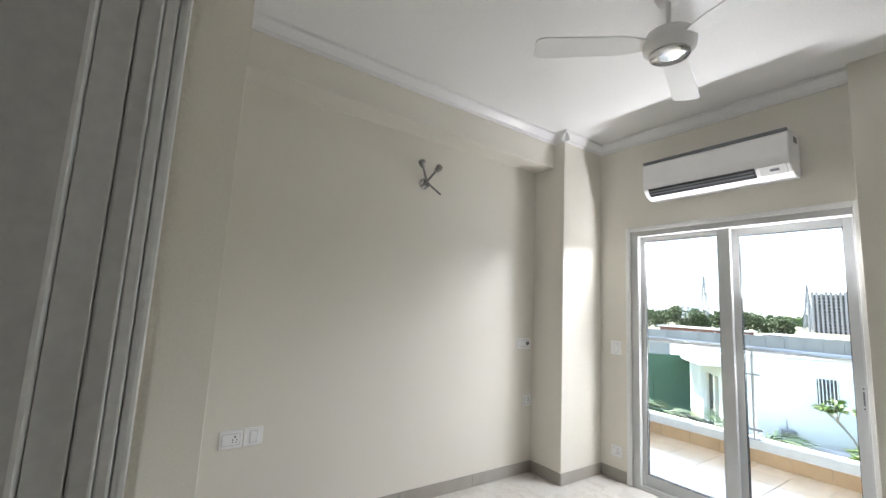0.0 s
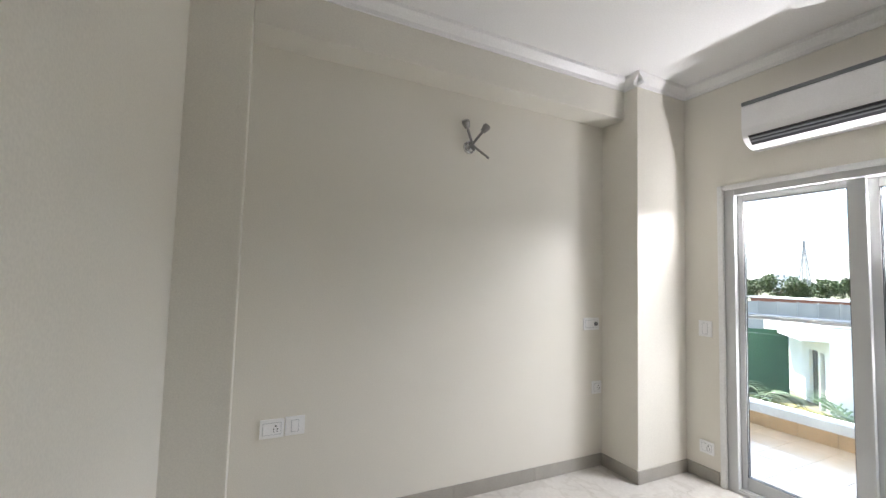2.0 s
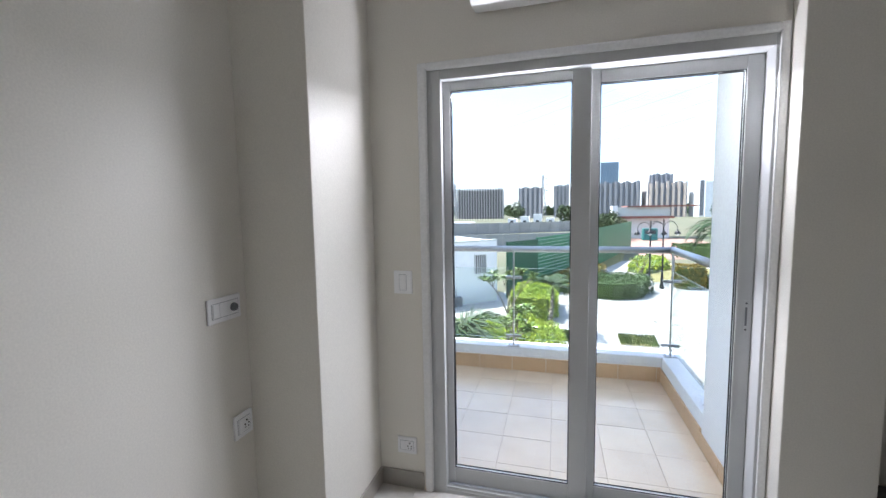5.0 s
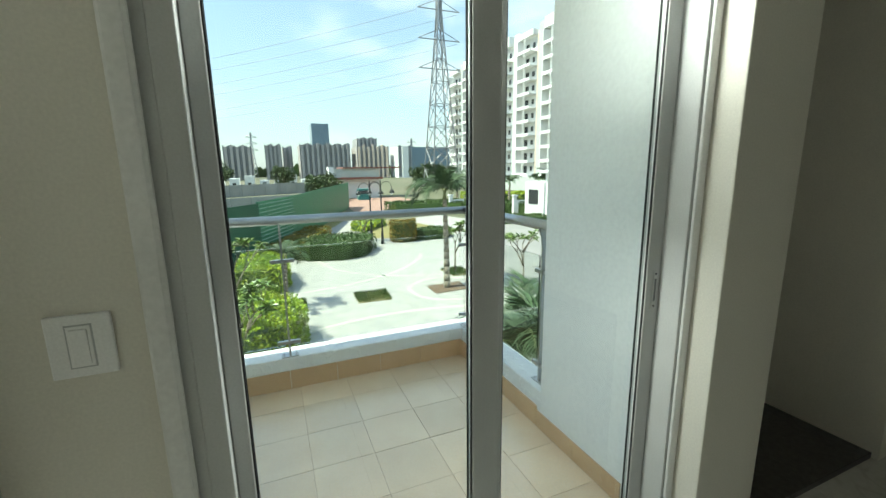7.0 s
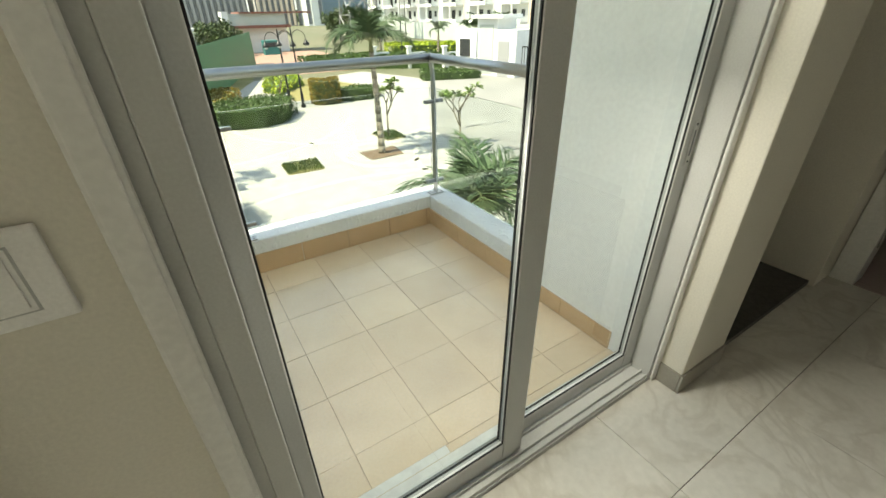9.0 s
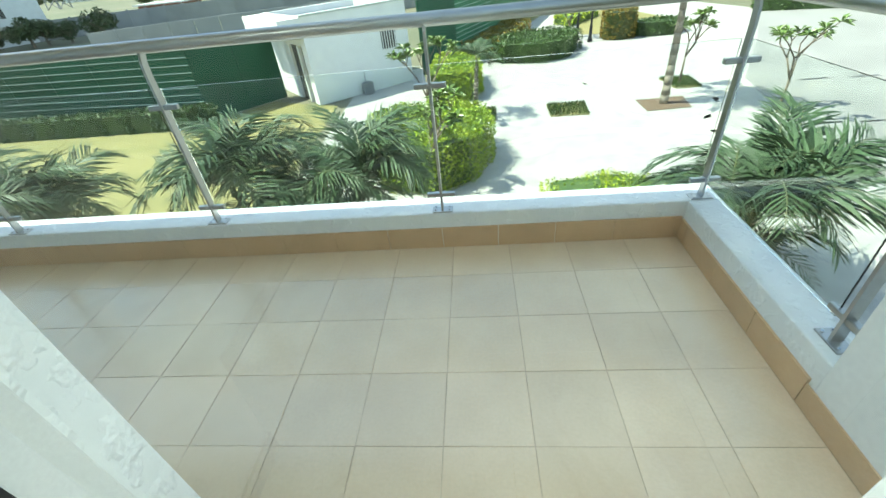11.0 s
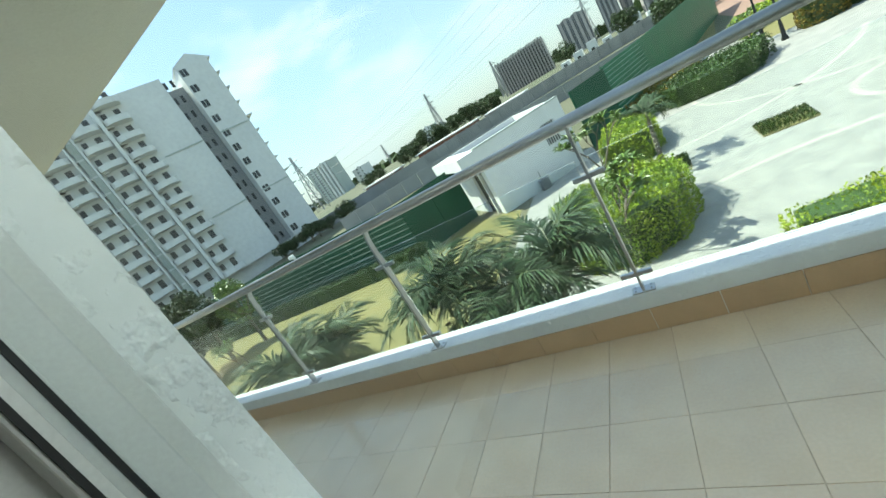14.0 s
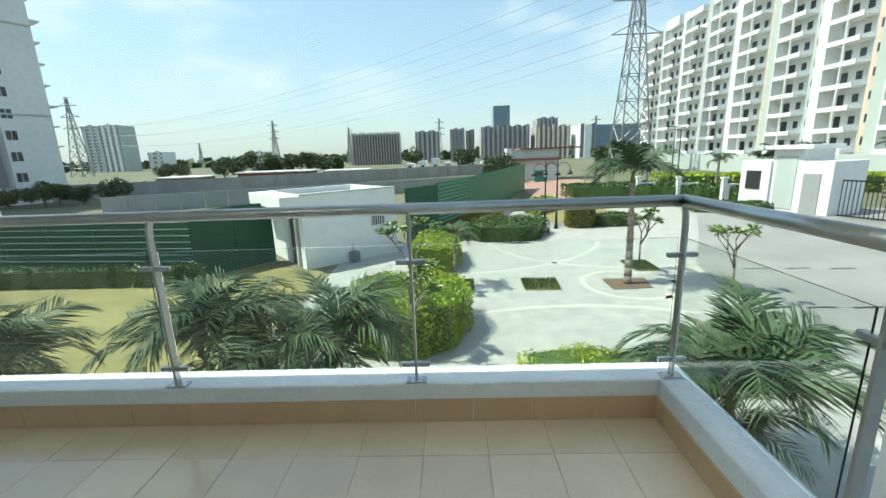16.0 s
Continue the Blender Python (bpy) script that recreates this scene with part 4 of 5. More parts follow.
def palm(base, trunk_h, r, fronds, spread, kind, label, seed, stems=1, scale=1.0):
    rng = random.Random(seed)
    ob = empty("palm_tree", base, label, "palm tree", "palms")
    for s in range(stems):
        off = Vector((rng.uniform(-0.35, 0.35), rng.uniform(-0.35, 0.35), 0)) if stems > 1 else Vector()
        lean = Vector((off.x * 0.9 + rng.uniform(-0.1, 0.1), off.y * 0.9, 0))
        h = trunk_h * rng.uniform(0.8, 1.05) if stems > 1 else trunk_h
        bmx = bmesh.new()
        k = 12
        for i in range(k):
            a, b = i / k, (i + 1) / k
            tube(bmx, off + lean * a * a + Vector((0, 0, h * a)), off + lean * b * b + Vector((0, 0, h * b)), r * (1.18 - 0.5 * a) * (1.06 if i % 2 else 1), r * (1.18 - 0.5 * b), 10)
        part("trunk", bmx, M_BARK, ob, at=Matrix.Identity(4), smooth=True)
        top = off + lean + Vector((0, 0, h))
        bmx = tube(bmesh.new(), top - Vector((0, 0, 0.05)), top + Vector((0, 0, 0.5 * scale)), r * 0.75, r * 0.3, 10)
        part("crownshaft", bmx, M_STEM, ob, "green crownshaft", at=Matrix.Identity(4), smooth=True)
        for i in range(fronds):
            a = 2 * math.pi * (i + rng.uniform(-0.3, 0.3)) / fronds * (1 if fronds < 9 else 2.4)
            tilt = rng.uniform(-0.65, 0.4) * spread
            sc = scale * rng.uniform(0.8, 1.1)
            part("frond", rng.choice(FRONDS[kind]), M_PALM, ob, at=Matrix.Translation(top + Vector((0, 0, 0.3 * scale))) @ Matrix.Rotation(a, 4, "Z") @ Matrix.Rotation(tilt, 4, "Y") @ Matrix.Rotation(rng.uniform(-0.5, 0.5), 4, "X") @ Matrix.Scale(sc, 4))
        if stems > 1:
            for i in range(5):
                part("frond", rng.choice(FRONDS[kind]), M_PALM, ob, at=Matrix.Translation(off + Vector((0, 0, h * rng.uniform(0.45, 0.8)))) @ Matrix.Rotation(rng.uniform(0, 6.28), 4, "Z") @ Matrix.Rotation(rng.uniform(-0.3, 0.3), 4, "Y") @ Matrix.Rotation(rng.uniform(-0.5, 0.5), 4, "X") @ Matrix.Scale(scale * rng.uniform(0.75, 1.0), 4))
    return ob


palm((8.0, 15.9, GROUND), 4.1, 0.13, 15, 1.0, "royal", "tall single-trunk palm in the plaza", 1)
palm((1.06, 16.1, GROUND), 1.9, 0.09, 9, 0.8, "royal", "small young palm at the plaza's edge", 2, scale=0.62)
palm((-2.75, 6.8, GROUND), 2.2, 0.07, 11, 0.9, "big", "bushy feather palm below the balcony", 3, 3, 0.82)
palm((-1.65, 6.9, GROUND), 2.0, 0.07, 11, 0.9, "big", "bushy feather palm below the balcony", 4, 3, 0.88)
palm((5.35, 5.7, GROUND), 1.5, 0.07, 11, 0.9, "big", "bushy feather palm beside the balcony's end", 5, 3, 0.98)
palm((-7.5, 6.1, GROUND), 1.9, 0.07, 14, 0.95, "big", "bushy feather palm on the lawn", 6, 3, 0.86)
palm((-8.2, 4.6, GROUND), 1.3, 0.07, 9, 0.9, "big", "low feather palm on the lawn", 7, 1, 0.72)
for i, (px, py, ph) in enumerate(((33, 44, 3.4), (36.5, 42, 4.2), (30.5, 47, 3.2), (41, 39, 4.4), (44, 37, 4.0), (26.5, 55, 3.6), (38.5, 50, 3.8))):
    palm((px, py, GROUND), ph, 0.16, 9, 0.9, "royal", "palm before the apartment tower", 20 + i, 1, 0.95)


def frangipani(base, h, label, seed, leafy=9):
    """A small tree: forking bare limbs with rosettes of long leaves at their tips."""
    rng = random.Random(seed)
    ob = empty("small_tree", base, label, "tree")
    tips, bmx = [], bmesh.new()

    def limb(p, d, ln, r, n):
        q = p + d * ln
        tube(bmx, p, q, r, r * 0.75, 7)
        if n == 0:
            tips.append(q)
            return
        for k in range(2 if n < 3 else 3):
            a = rng.uniform(0, 6.28)
            e = (d + Vector((math.cos(a), math.sin(a), 0.25)) * rng.uniform(0.45, 0.8)).normalized()
            limb(q, e, ln * rng.uniform(0.6, 0.85), r * 0.7, n - 1)

    limb(Vector(), Vector((0, 0, 1)), h * 0.36, 0.05, 3)
    part("trunk", bmx, M_TWIG, ob, at=Matrix.Identity(4), smooth=True)
    v, f = [], []
    for tpt in tips:
        for k in range(leafy):
            a, el, ln = rng.uniform(0, 6.28), rng.uniform(-0.2, 0.9), rng.uniform(0.22, 0.36)
            d = Vector((math.cos(a) * math.cos(el), math.sin(a) * math.cos(el), math.sin(el)))
            s = d.cross(Vector((0, 0, 1))).normalized() * ln * 0.17
            i0 = len(v)
            v += [tuple(tpt), tuple(tpt + d * ln * 0.55 - s + Vector((0, 0, 0.02))), tuple(tpt + d * ln - Vector((0, 0, 0.05))), tuple(tpt + d * ln * 0.55 + s + Vector((0, 0, 0.02)))]
            f.append((i0, i0 + 1, i0 + 2, i0 + 3))
    part("crown", raw_mesh("crown", v, f, M_LEAFT2), M_LEAFT2, ob, at=Matrix.Identity(4))
    return ob


M_LEAFT2 = mat("fresh_green_leaf", (0.17, 0.24, 0.06), (0.11, 0.18, 0.04), 0.4, scale=1.5, fine=12, bump=0.05, spread=0.35, island=True)
frangipani((-0.7, 15.2, GROUND), 3.1, "small leafy tree with forked limbs by the annex", 3, 26)
frangipani((-0.2, 10.0, GROUND), 2.6, "small leafy tree rising from the yellow hedge", 8, 18)
frangipani((11.0, 14.2, GROUND), 2.9, "sparse small tree with leaf rosettes by the road", 5, 15)
frangipani((9.5, 18.3, GROUND), 2.9, "sparse small tree with leaf rosettes in the plaza", 6, 15)
frangipani((7.3, 30.5, GROUND), 2.2, "small forked tree on the lawn", 9, 8)
frangipani((-16.0, 9.5, GROUND), 2.6, "small leafy tree on the lawn", 10, 12)

# ---- annex ----
ann = empty("annex_building", (-4.5, 21.5, GROUND), "single-storey white annex with a flat roof and a canopy", "building")
u, v = Vector((0.763, 0.646, 0)), Vector((-0.646, 0.763, 0))
mA = Matrix.Translation((-6.2, 19.2, GROUND)) @ Matrix((u, v, Vector((0, 0, 1)))).transposed().to_4x4()
LU, LV, HH = 5.3, 5.2, 3.65
bm = bmesh.new()
box(bm, 0, LU, 0, 0.2, 0, HH, m=mA)
box(bm, LU - 0.2, LU, 0.2, LV, 0, HH, m=mA)
box(bm, 0, LU - 0.2, LV - 0.2, LV, 0, HH, m=mA)
box(bm, 0, 0.2, 0.2, 0.55, 0, HH, m=mA)
box(bm, 0, 0.2, 2.2, LV - 0.2, 0, HH, m=mA)
box(bm, 0, 0.2, 0.55, 2.2, 2.5, HH, m=mA)
part("wall", bm, M_FARWHITE, ann)
bm = bmesh.new()
box(bm, 0.2, LU - 0.2, 0.2, LV - 0.2, HH - 0.45, HH - 0.3, m=mA)
part("roof", bm, M_GREYDARK, ann, "grey roof deck behind the parapet")
part("canopy", box(bmesh.new(), -0.95, -0.001, 0.0, LV, HH - 0.6, HH - 0.02, m=mA), M_FARWHITE, ann)
w1 = part("window", box(bmesh.new(), 3.75, 4.55, -0.03, 0.0, 1.75, 2.85, m=mA), M_DARK, ann)
for k in range(6):
    part("bar", box(bmesh.new(), 3.78 + k * 0.14, 3.82 + k * 0.14, -0.05, -0.03, 1.75, 2.85, m=mA), M_FARWHITE, w1)
d1 = part("door", box(bmesh.new(), 0.12, 0.18, 1.1, 2.19, 0, 2.49, m=mA), M_WIN, ann, "dark glazed door in a recess")
part("frame", box(bmesh.new(), -0.04, 0.119, 0.96, 1.099, 0, 2.49, m=mA), M_FARWHITE, d1)
ou = empty("equipment_box", mA @ Vector((2.45, -0.3, 0)), "small dark grey equipment box at the foot of the annex wall", "box")
part("body", box(bmesh.new(), 2.2, 2.7, -0.45, -0.12, 0, 0.55, 0.02, m=mA), M_GREY, ou)
part("pipe", tube(bmesh.new(), mA @ Vector((2.4, -0.25, 0.55)), mA @ Vector((2.4, -0.25, 1.0)), 0.025, seg=8), M_PYLON, ou)
part("coping", box(bmesh.new(), 0.0, LU, -0.04, 0.24, HH, HH + 0.07, m=mA), M_GREYPANEL, ann)


# ---- fences ----
def sheet_fence(name, pts, h, label, battens=0, post=2.4, sheet=M_GREENFENCE):
    ob = empty(name, (*pts[0], GROUND), label, "fence")
    for (ax, ay), (bx, by) in zip(pts, pts[1:]):
        a, b = Vector((ax, ay, GROUND)), Vector((bx, by, GROUND))
        d = (b - a).normalized()
        nrm = Vector((d.y, -d.x, 0))
        m = Matrix.Translation(a) @ Matrix((d, -nrm, Vector((0, 0, 1)))).transposed().to_4x4()
        ln = (b - a).length
        k = max(1, round(ln / post))
        for i in range(k):
            part("panel", box(bmesh.new(), ln * i / k + 0.01, ln * (i + 1) / k - 0.01, 0, 0.03, 0, h, m=m), sheet, ob)
            part("post", box(bmesh.new(), ln * i / k - 0.035, ln * i / k + 0.035, 0.03, 0.10, 0, h + 0.02, m=m), sheet, ob)
        for j in range(battens):
            z = 0.55 + (h - 0.75) * j / (battens - 1)
            part("batten", box(bmesh.new(), 0, ln, -0.045, -0.002, z, z + 0.016, m=m), M_BATTEN, ob)
    return ob


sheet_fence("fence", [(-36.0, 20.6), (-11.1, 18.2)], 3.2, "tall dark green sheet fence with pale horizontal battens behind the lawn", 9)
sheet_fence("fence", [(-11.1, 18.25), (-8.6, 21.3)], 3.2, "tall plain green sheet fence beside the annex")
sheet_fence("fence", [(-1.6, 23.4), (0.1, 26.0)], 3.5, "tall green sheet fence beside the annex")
sheet_fence("fence", [(0.1, 26.0), (2.3, 31.0)], 3.6, "green fence section with horizontal louvres", 13, sheet=M_GREENFENCE_SUNLIT)
sheet_fence("fence", [(2.3, 31.0), (11.4, 60.0)], 3.6, "long green sheet fence beside the dry lawn", sheet=M_GREENFENCE_SUNLIT)
bm = B(-20.9, -20.6, 18.7, 19.0, -0.8, -0.55, 0.02)
fl = empty("flood_light", (-20.75, 19.1, -0.85), "small white floodlight on top of the green fence", "lamp")
part("head", bm, M_WHITE, fl)
part("bracket", B(-20.78, -20.72, 18.9, 19.2, -0.95, -0.8), M_WHITE, fl)

wall_g = empty("boundary_wall", (-40, 74, GROUND), "long weathered grey boundary wall of concrete panels", "wall")
pts = [(-75, 57), (-60, 64.5), (-37, 75), (-20.6, 88), (0, 101), (16, 108)]
for (ax, ay), (bx, by) in zip(pts, pts[1:]):
    a, b = Vector((ax, ay, GROUND)), Vector((bx, by, GROUND))
    d, ln = (b - a).normalized(), (b - a).length
    m = Matrix.Translation(a) @ Matrix((d, Vector((-d.y, d.x, 0)), Vector((0, 0, 1)))).transposed().to_4x4()
    k = round(ln / 2.6)
    for i in range(k):
        part("panel", box(bmesh.new(), ln * i / k, ln * (i + 1) / k - 0.06, 0, 0.15, 0, 2.5, m=m), M_GREYWALL, wall_g)
        part("pillar", box(bmesh.new(), ln * i / k - 0.12, ln * i / k + 0.1, -0.12, 0.18, 0, 2.65, m=m), M_GREYWALL, wall_g)
wall_h = empty("boundary_wall", (-30, 55, GROUND), "grey boundary wall of concrete panels nearer the plaza", "wall")
pts = [(-38, 44.5), (-22, 52), (-4, 60), (8, 66)]
for (ax, ay), (bx, by) in zip(pts, pts[1:]):
    a, b = Vector((ax, ay, GROUND)), Vector((bx, by, GROUND))
    d, ln = (b - a).normalized(), (b - a).length
    m = Matrix.Translation(a) @ Matrix((d, Vector((-d.y, d.x, 0)), Vector((0, 0, 1)))).transposed().to_4x4()
    k = round(ln / 2.6)
    for i in range(k):
        part("panel", box(bmesh.new(), ln * i / k, ln * (i + 1) / k - 0.06, 0, 0.15, 0, 1.9, m=m), M_GREYWALL, wall_h)


# ---- lamp posts ----
def street_lamp(x, y, h, label):
    ob = empty("street_lamp", (x, y, GROUND), label, "street lamp", "lamp posts")
    bmx = bmesh.new()
    lathe(bmx, [(0.16, 0), (0.16, 0.1), (0.10, 0.25), (0.085, 0.9), (0.06, 1.0), (0.045, h), (0.02, h + 0.12)], (x, y, GROUND), 14)
    part("pole", bmx, M_BLACKMETAL, ob, smooth=True)
    for s in (-1, 1):
        bmx = bmesh.new()
        last = Vector((x, y, GROUND + h - 0.55))
        for i in range(1, 9):
            a = math.pi * i / 8
            p = Vector((x + s * 0.42 * (1 - math.cos(a)), y, GROUND + h - 0.55 + 0.5 * math.sin(a)))
            tube(bmx, last, p, 0.02, seg=8)
            last = p
        arm = part("arm", bmx, M_BLACKMETAL, ob)
        part("lantern", lathe(bmesh.new(), [(0.20, -0.34), (0.19, -0.26), (0.10, -0.14), (0.05, -0.08), (0.02, 0.02)], last, 14), M_BLACKMETAL, arm, smooth=True)
        part("globe", lathe(bmesh.new(), [(0.03, -0.46), (0.11, -0.42), (0.14, -0.345)], last, 12), M_FROST, arm, "frosted globe", smooth=True)


street_lamp(7.6, 29.3, 4.5, "black ornamental double lamp post on the lawn")
street_lamp(8.2, 28.4, 4.6, "black ornamental double lamp post beside the plaza")
for lx, ly in ((26, 48), (32, 58)):
    ob = empty("street_lamp", (lx, ly, GROUND), "tall plain street lamp with two short arms", "street lamp", "lamp posts")
    part("pole", tube(bmesh.new(), (lx, ly, GROUND), (lx, ly, 3.4), 0.09, 0.05, 10), M_BLACKMETAL, ob)
    part("arm", tube(bmesh.new(), (lx - 1.1, ly, 3.5), (lx + 1.1, ly, 3.3), 0.045, seg=8), M_BLACKMETAL, ob)

# ---- gatehouse and pavilion ----
gh = empty("gatehouse", (27, 33, GROUND), "white blocky gatehouse with dark openings and a raised lintel", "building")
mG = Matrix.Translation((26.0, 36.5, GROUND)) @ Matrix.Rotation(radians(-72), 4, "Z")
bm = bmesh.new()
box(bm, 0, 2.4, 0, 3.5, 0, 3.9, m=mG)
box(bm, 2.4, 4.6, 0.2, 3.5, 0, 4.8, m=mG)
box(bm, 4.6, 6.8, -0.1, 3.5, 0, 3.9, m=mG)
box(bm, 2.0, 5.4, -0.3, 3.2, 4.8, 5.1, m=mG)
part("wall", bm, M_FARWHITE, gh)
part("window", box(bmesh.new(), 0.5, 1.7, -0.05, 0.0, 1.6, 3.1, m=mG), M_WIN, gh)
part("door", box(bmesh.new(), 4.95, 6.1, -0.16, -0.1, 0, 3.0, m=mG), M_GREYDARK, gh)
part("niche", box(bmesh.new(), 2.7, 4.2, 0.14, 0.2, 0.2, 4.3, m=mG), M_GREYPANEL, gh)
gate = empty("gate", (30, 27, GROUND), "black wrought-iron gate with ring ornaments", "gate")
mGate = Matrix.Translation((28.3, 29.5, GROUND)) @ Matrix.Rotation(radians(-72), 4, "Z")
for k in range(16):
    part("bar", box(bmesh.new(), k * 0.25, k * 0.25 + 0.04, 0, 0.04, 0.1, 2.6, m=mGate), M_BLACKMETAL, gate)
part("rail", box(bmesh.new(), 0, 3.8, -0.01, 0.05, 2.55, 2.65, m=mGate), M_BLACKMETAL, gate)
part("rail", box(bmesh.new(), 0, 3.8, -0.01, 0.05, 0.1, 0.2, m=mGate), M_BLACKMETAL, gate)
for i, (wx, wy, ww) in enumerate(((21.5, 45.5, 1.6), (24.5, 43.0, 1.8), (27.5, 40.5, 2.4))):
    gw = empty("garden_wall", (wx, wy, GROUND), "low white garden wall with a square post", "wall", "low white walls")
    part("wall", B(wx, wx + ww, wy, wy + 0.25, GROUND, GROUND + 1.6), M_FARWHITE, gw)
    part("post", B(wx - 0.4, wx - 0.001, wy - 0.1, wy + 0.3, GROUND, GROUND + 2.1), M_FARWHITE, gw)
    part("cap", B(wx - 0.5, wx + 0.1, wy - 0.2, wy + 0.4, GROUND + 2.1, GROUND + 2.25), M_FARWHITE, gw)
pv = empty("pavilion", (16, 80, GROUND), "white entrance pavilion with a long brown-edged roof", "building")
part("wall", B(12.0, 20.6, 78.5, 84, GROUND, GROUND + 4.2), M_FARWHITE, pv)
part("parapet", B(11.6, 20.4, 77.5, 84, GROUND + 4.0, GROUND + 5.6), M_GREYPANEL, pv)
part("roof", B(13.5, 24.6, 77, 84.5, GROUND + 5.6, GROUND + 5.85), M_RED, pv)
part("fascia", B(12.0, 21.0, 77.0, 77.5, GROUND + 3.6, GROUND + 4.0), M_RED, pv)
part("fin", prism(bmesh.new(), [(11.0, 77), (11.9, 77), (11.9, 80), (11.0, 80)], GROUND, GROUND + 5.9), M_FARWHITE, pv)
kiosk = empty("kiosk", (16.5, 74, GROUND), "small teal guard kiosk before the pavilion", "kiosk")
M_TEAL = mat("teal_paint", (0.03, 0.18, 0.17), None, 0.5)
part("body", B(15.4, 17.6, 73, 74.5, GROUND, GROUND + 2.0, 0.05), M_TEAL, kiosk)
part("window", B(15.7, 17.3, 72.95, 72.999, GROUND + 1.1, GROUND + 1.7), M_WIN, kiosk)


# ---- apartment towers ----
def facade_frame(p0, d):
    """World pose of a facade: x runs along it, y goes in behind it, z up."""
    d = Vector((*d, 0)).normalized()
    inn = Vector((-d.y, d.x, 0))
    return Matrix.Translation((p0[0], p0[1], GROUND)) @ Matrix((d, inn, Vector((0, 0, 1)))).transposed().to_4x4()


FLOOR_H = 3.0
rt = empty("apartment_tower", (62, 80, GROUND), "tall white, peach and grey apartment block with stacked balconies", "building")
mR = facade_frame((58, 126), (0, -1))
N_R = 11
H_R = N_R * FLOOR_H + 1.8
bm = box(bmesh.new(), 0, 82, 0.0, 16, 0, H_R, m=mR)
part("wall", bm, M_FARWHITE, rt)
bal_w = 5.2
bmx = bmesh.new()
box(bmx, 0, bal_w, -2.0, -0.01, -0.2, 0.0)
box(bmx, 0, bal_w, -2.0, -1.85, 0.0, 0.45)
box(bmx, 0, 0.2, -2.0, -0.01, 0.45, 2.8)
box(bmx, bal_w * 0.55, bal_w * 0.55 + 0.2, -2.0, -1.7, 0.45, 2.8)
bal_mesh = to_mesh("balcony", bmx, M_FARWHITE)
bmx = bmesh.new()
box(bmx, 0.9, 2.2, -0.06, -0.01, 0.1, 2.1)
win_a = to_mesh("window", bmx, M_WIN)
win_b = to_mesh("window", box(bmesh.new(), 3.5, 4.4, -0.06, -0.01, 0.9, 2.0), M_WIN)
win_s = to_mesh("window", box(bmesh.new(), 0, 0.8, -0.3, -0.22, 1.0, 2.1), M_WIN)
x, i = 1.0, 0
inv_rt = rt.matrix_basis.inverted()
while x < 78:
    tall = N_R if i % 2 == 0 else N_R - 0
    for fl in range(tall):
        at = inv_rt @ mR @ Matrix.Translation((x, 0, 0.6 + fl * FLOOR_H))
        b = part("balcony", bal_mesh, M_FARWHITE, rt, at=at)
        part("window", win_a, M_WIN, b, at=Matrix.Identity(4))
        part("window", win_b, M_WIN, b, at=Matrix.Identity(4))
        part("window", win_s, M_WIN, rt, at=inv_rt @ mR @ Matrix.Translation((x + bal_w + 0.9, 0, 0.6 + fl * FLOOR_H)))
    part("panel", box(bmesh.new(), x + bal_w + 0.3, x + bal_w + 2.2, -0.22, -0.001, 0, H_R - 0.8, m=mR), M_PEACH if i % 2 == 0 else M_GREYPANEL, rt)
    part("panel", box(bmesh.new(), x + bal_w + 2.2, x + bal_w + 4.2, -1.2, -0.001, 0, H_R + 0.8, m=mR), M_GREYPANEL if i % 2 == 0 else M_FARWHITE, rt)
    part("parapet", box(bmesh.new(), x - 0.3, x + bal_w + 0.2, -1.4, -0.001, H_R - 1.0, H_R + (1.2 if i % 2 else 0.2), m=mR), M_FARWHITE, rt)
    x += bal_w + 4.6
    i += 1
part("podium", box(bmesh.new(), -2, 84, -3.0, -2.0, 0, 3.4, m=mR), M_GREYPANEL, rt)

lt = empty("apartment_tower", (-75, 50, GROUND), "tall white apartment tower with stacks of rounded balconies", "building")
mL = facade_frame((-75.6 - 6.0, 34.6 - 11.8), (0.461, 0.887))
inv_lt = lt.matrix_basis.inverted()
N_L, LEN = 12, 46.8
H_L = N_L * FLOOR_H + 1.5
S1, S2, S3 = LEN - 5.9, LEN - 9.3, LEN - 16.2
bm = bmesh.new()
box(bm, 0, S2, 0, 14, 2.5, H_L, m=mL)
box(bm, S2, S1, 3.0, 14, 2.5, H_L - 1.5, m=mL)
box(bm, S1, LEN, 0, 14, 2.5, H_L + 0.6, m=mL)
box(bm, 0, LEN, 1.5, 14, 0, 2.5, m=mL)
part("wall", bm, M_FARWHITE, lt)
bm = bmesh.new()
for a in (-0.5,):
    vs = [bm.verts.new(mL @ Vector((x, y, z))) for y in (0, 14) for x, z in ((S1, H_L + 0.6), (LEN, H_L + 0.6), (LEN + 0.8, H_L + 0.9), ((S1 + LEN) / 2, H_L + 2.6), (S1 - 0.3, H_L + 0.9))]
    bm.faces.new(vs[:5])
    bm.faces.new(vs[5:][::-1])
    for i in range(5):
        bm.faces.new((vs[i], vs[(i + 1) % 5], vs[5 + (i + 1) % 5], vs[5 + i]))
part("roof", bm, M_FARWHITE, lt)
# grey sheet over the white back wall, the recess's shade put into its colour
part("recess", box(bmesh.new(), S2 + 0.02, S1 - 0.02, 2.9, 2.999, 2.5, H_L - 1.5, m=mL), M_GREYDARK, lt, "recess back sheet with shade put into its grey")
for s in (1, 2):
    for xx in (S3, S1):
        part("string_course", box(bmesh.new(), xx, (S2 if xx == S3 else LEN) - 0.0, -0.12, -0.001, H_L * s / 3 + 0.4, H_L * s / 3 + 0.65, m=mL), M_GREYPANEL, lt)
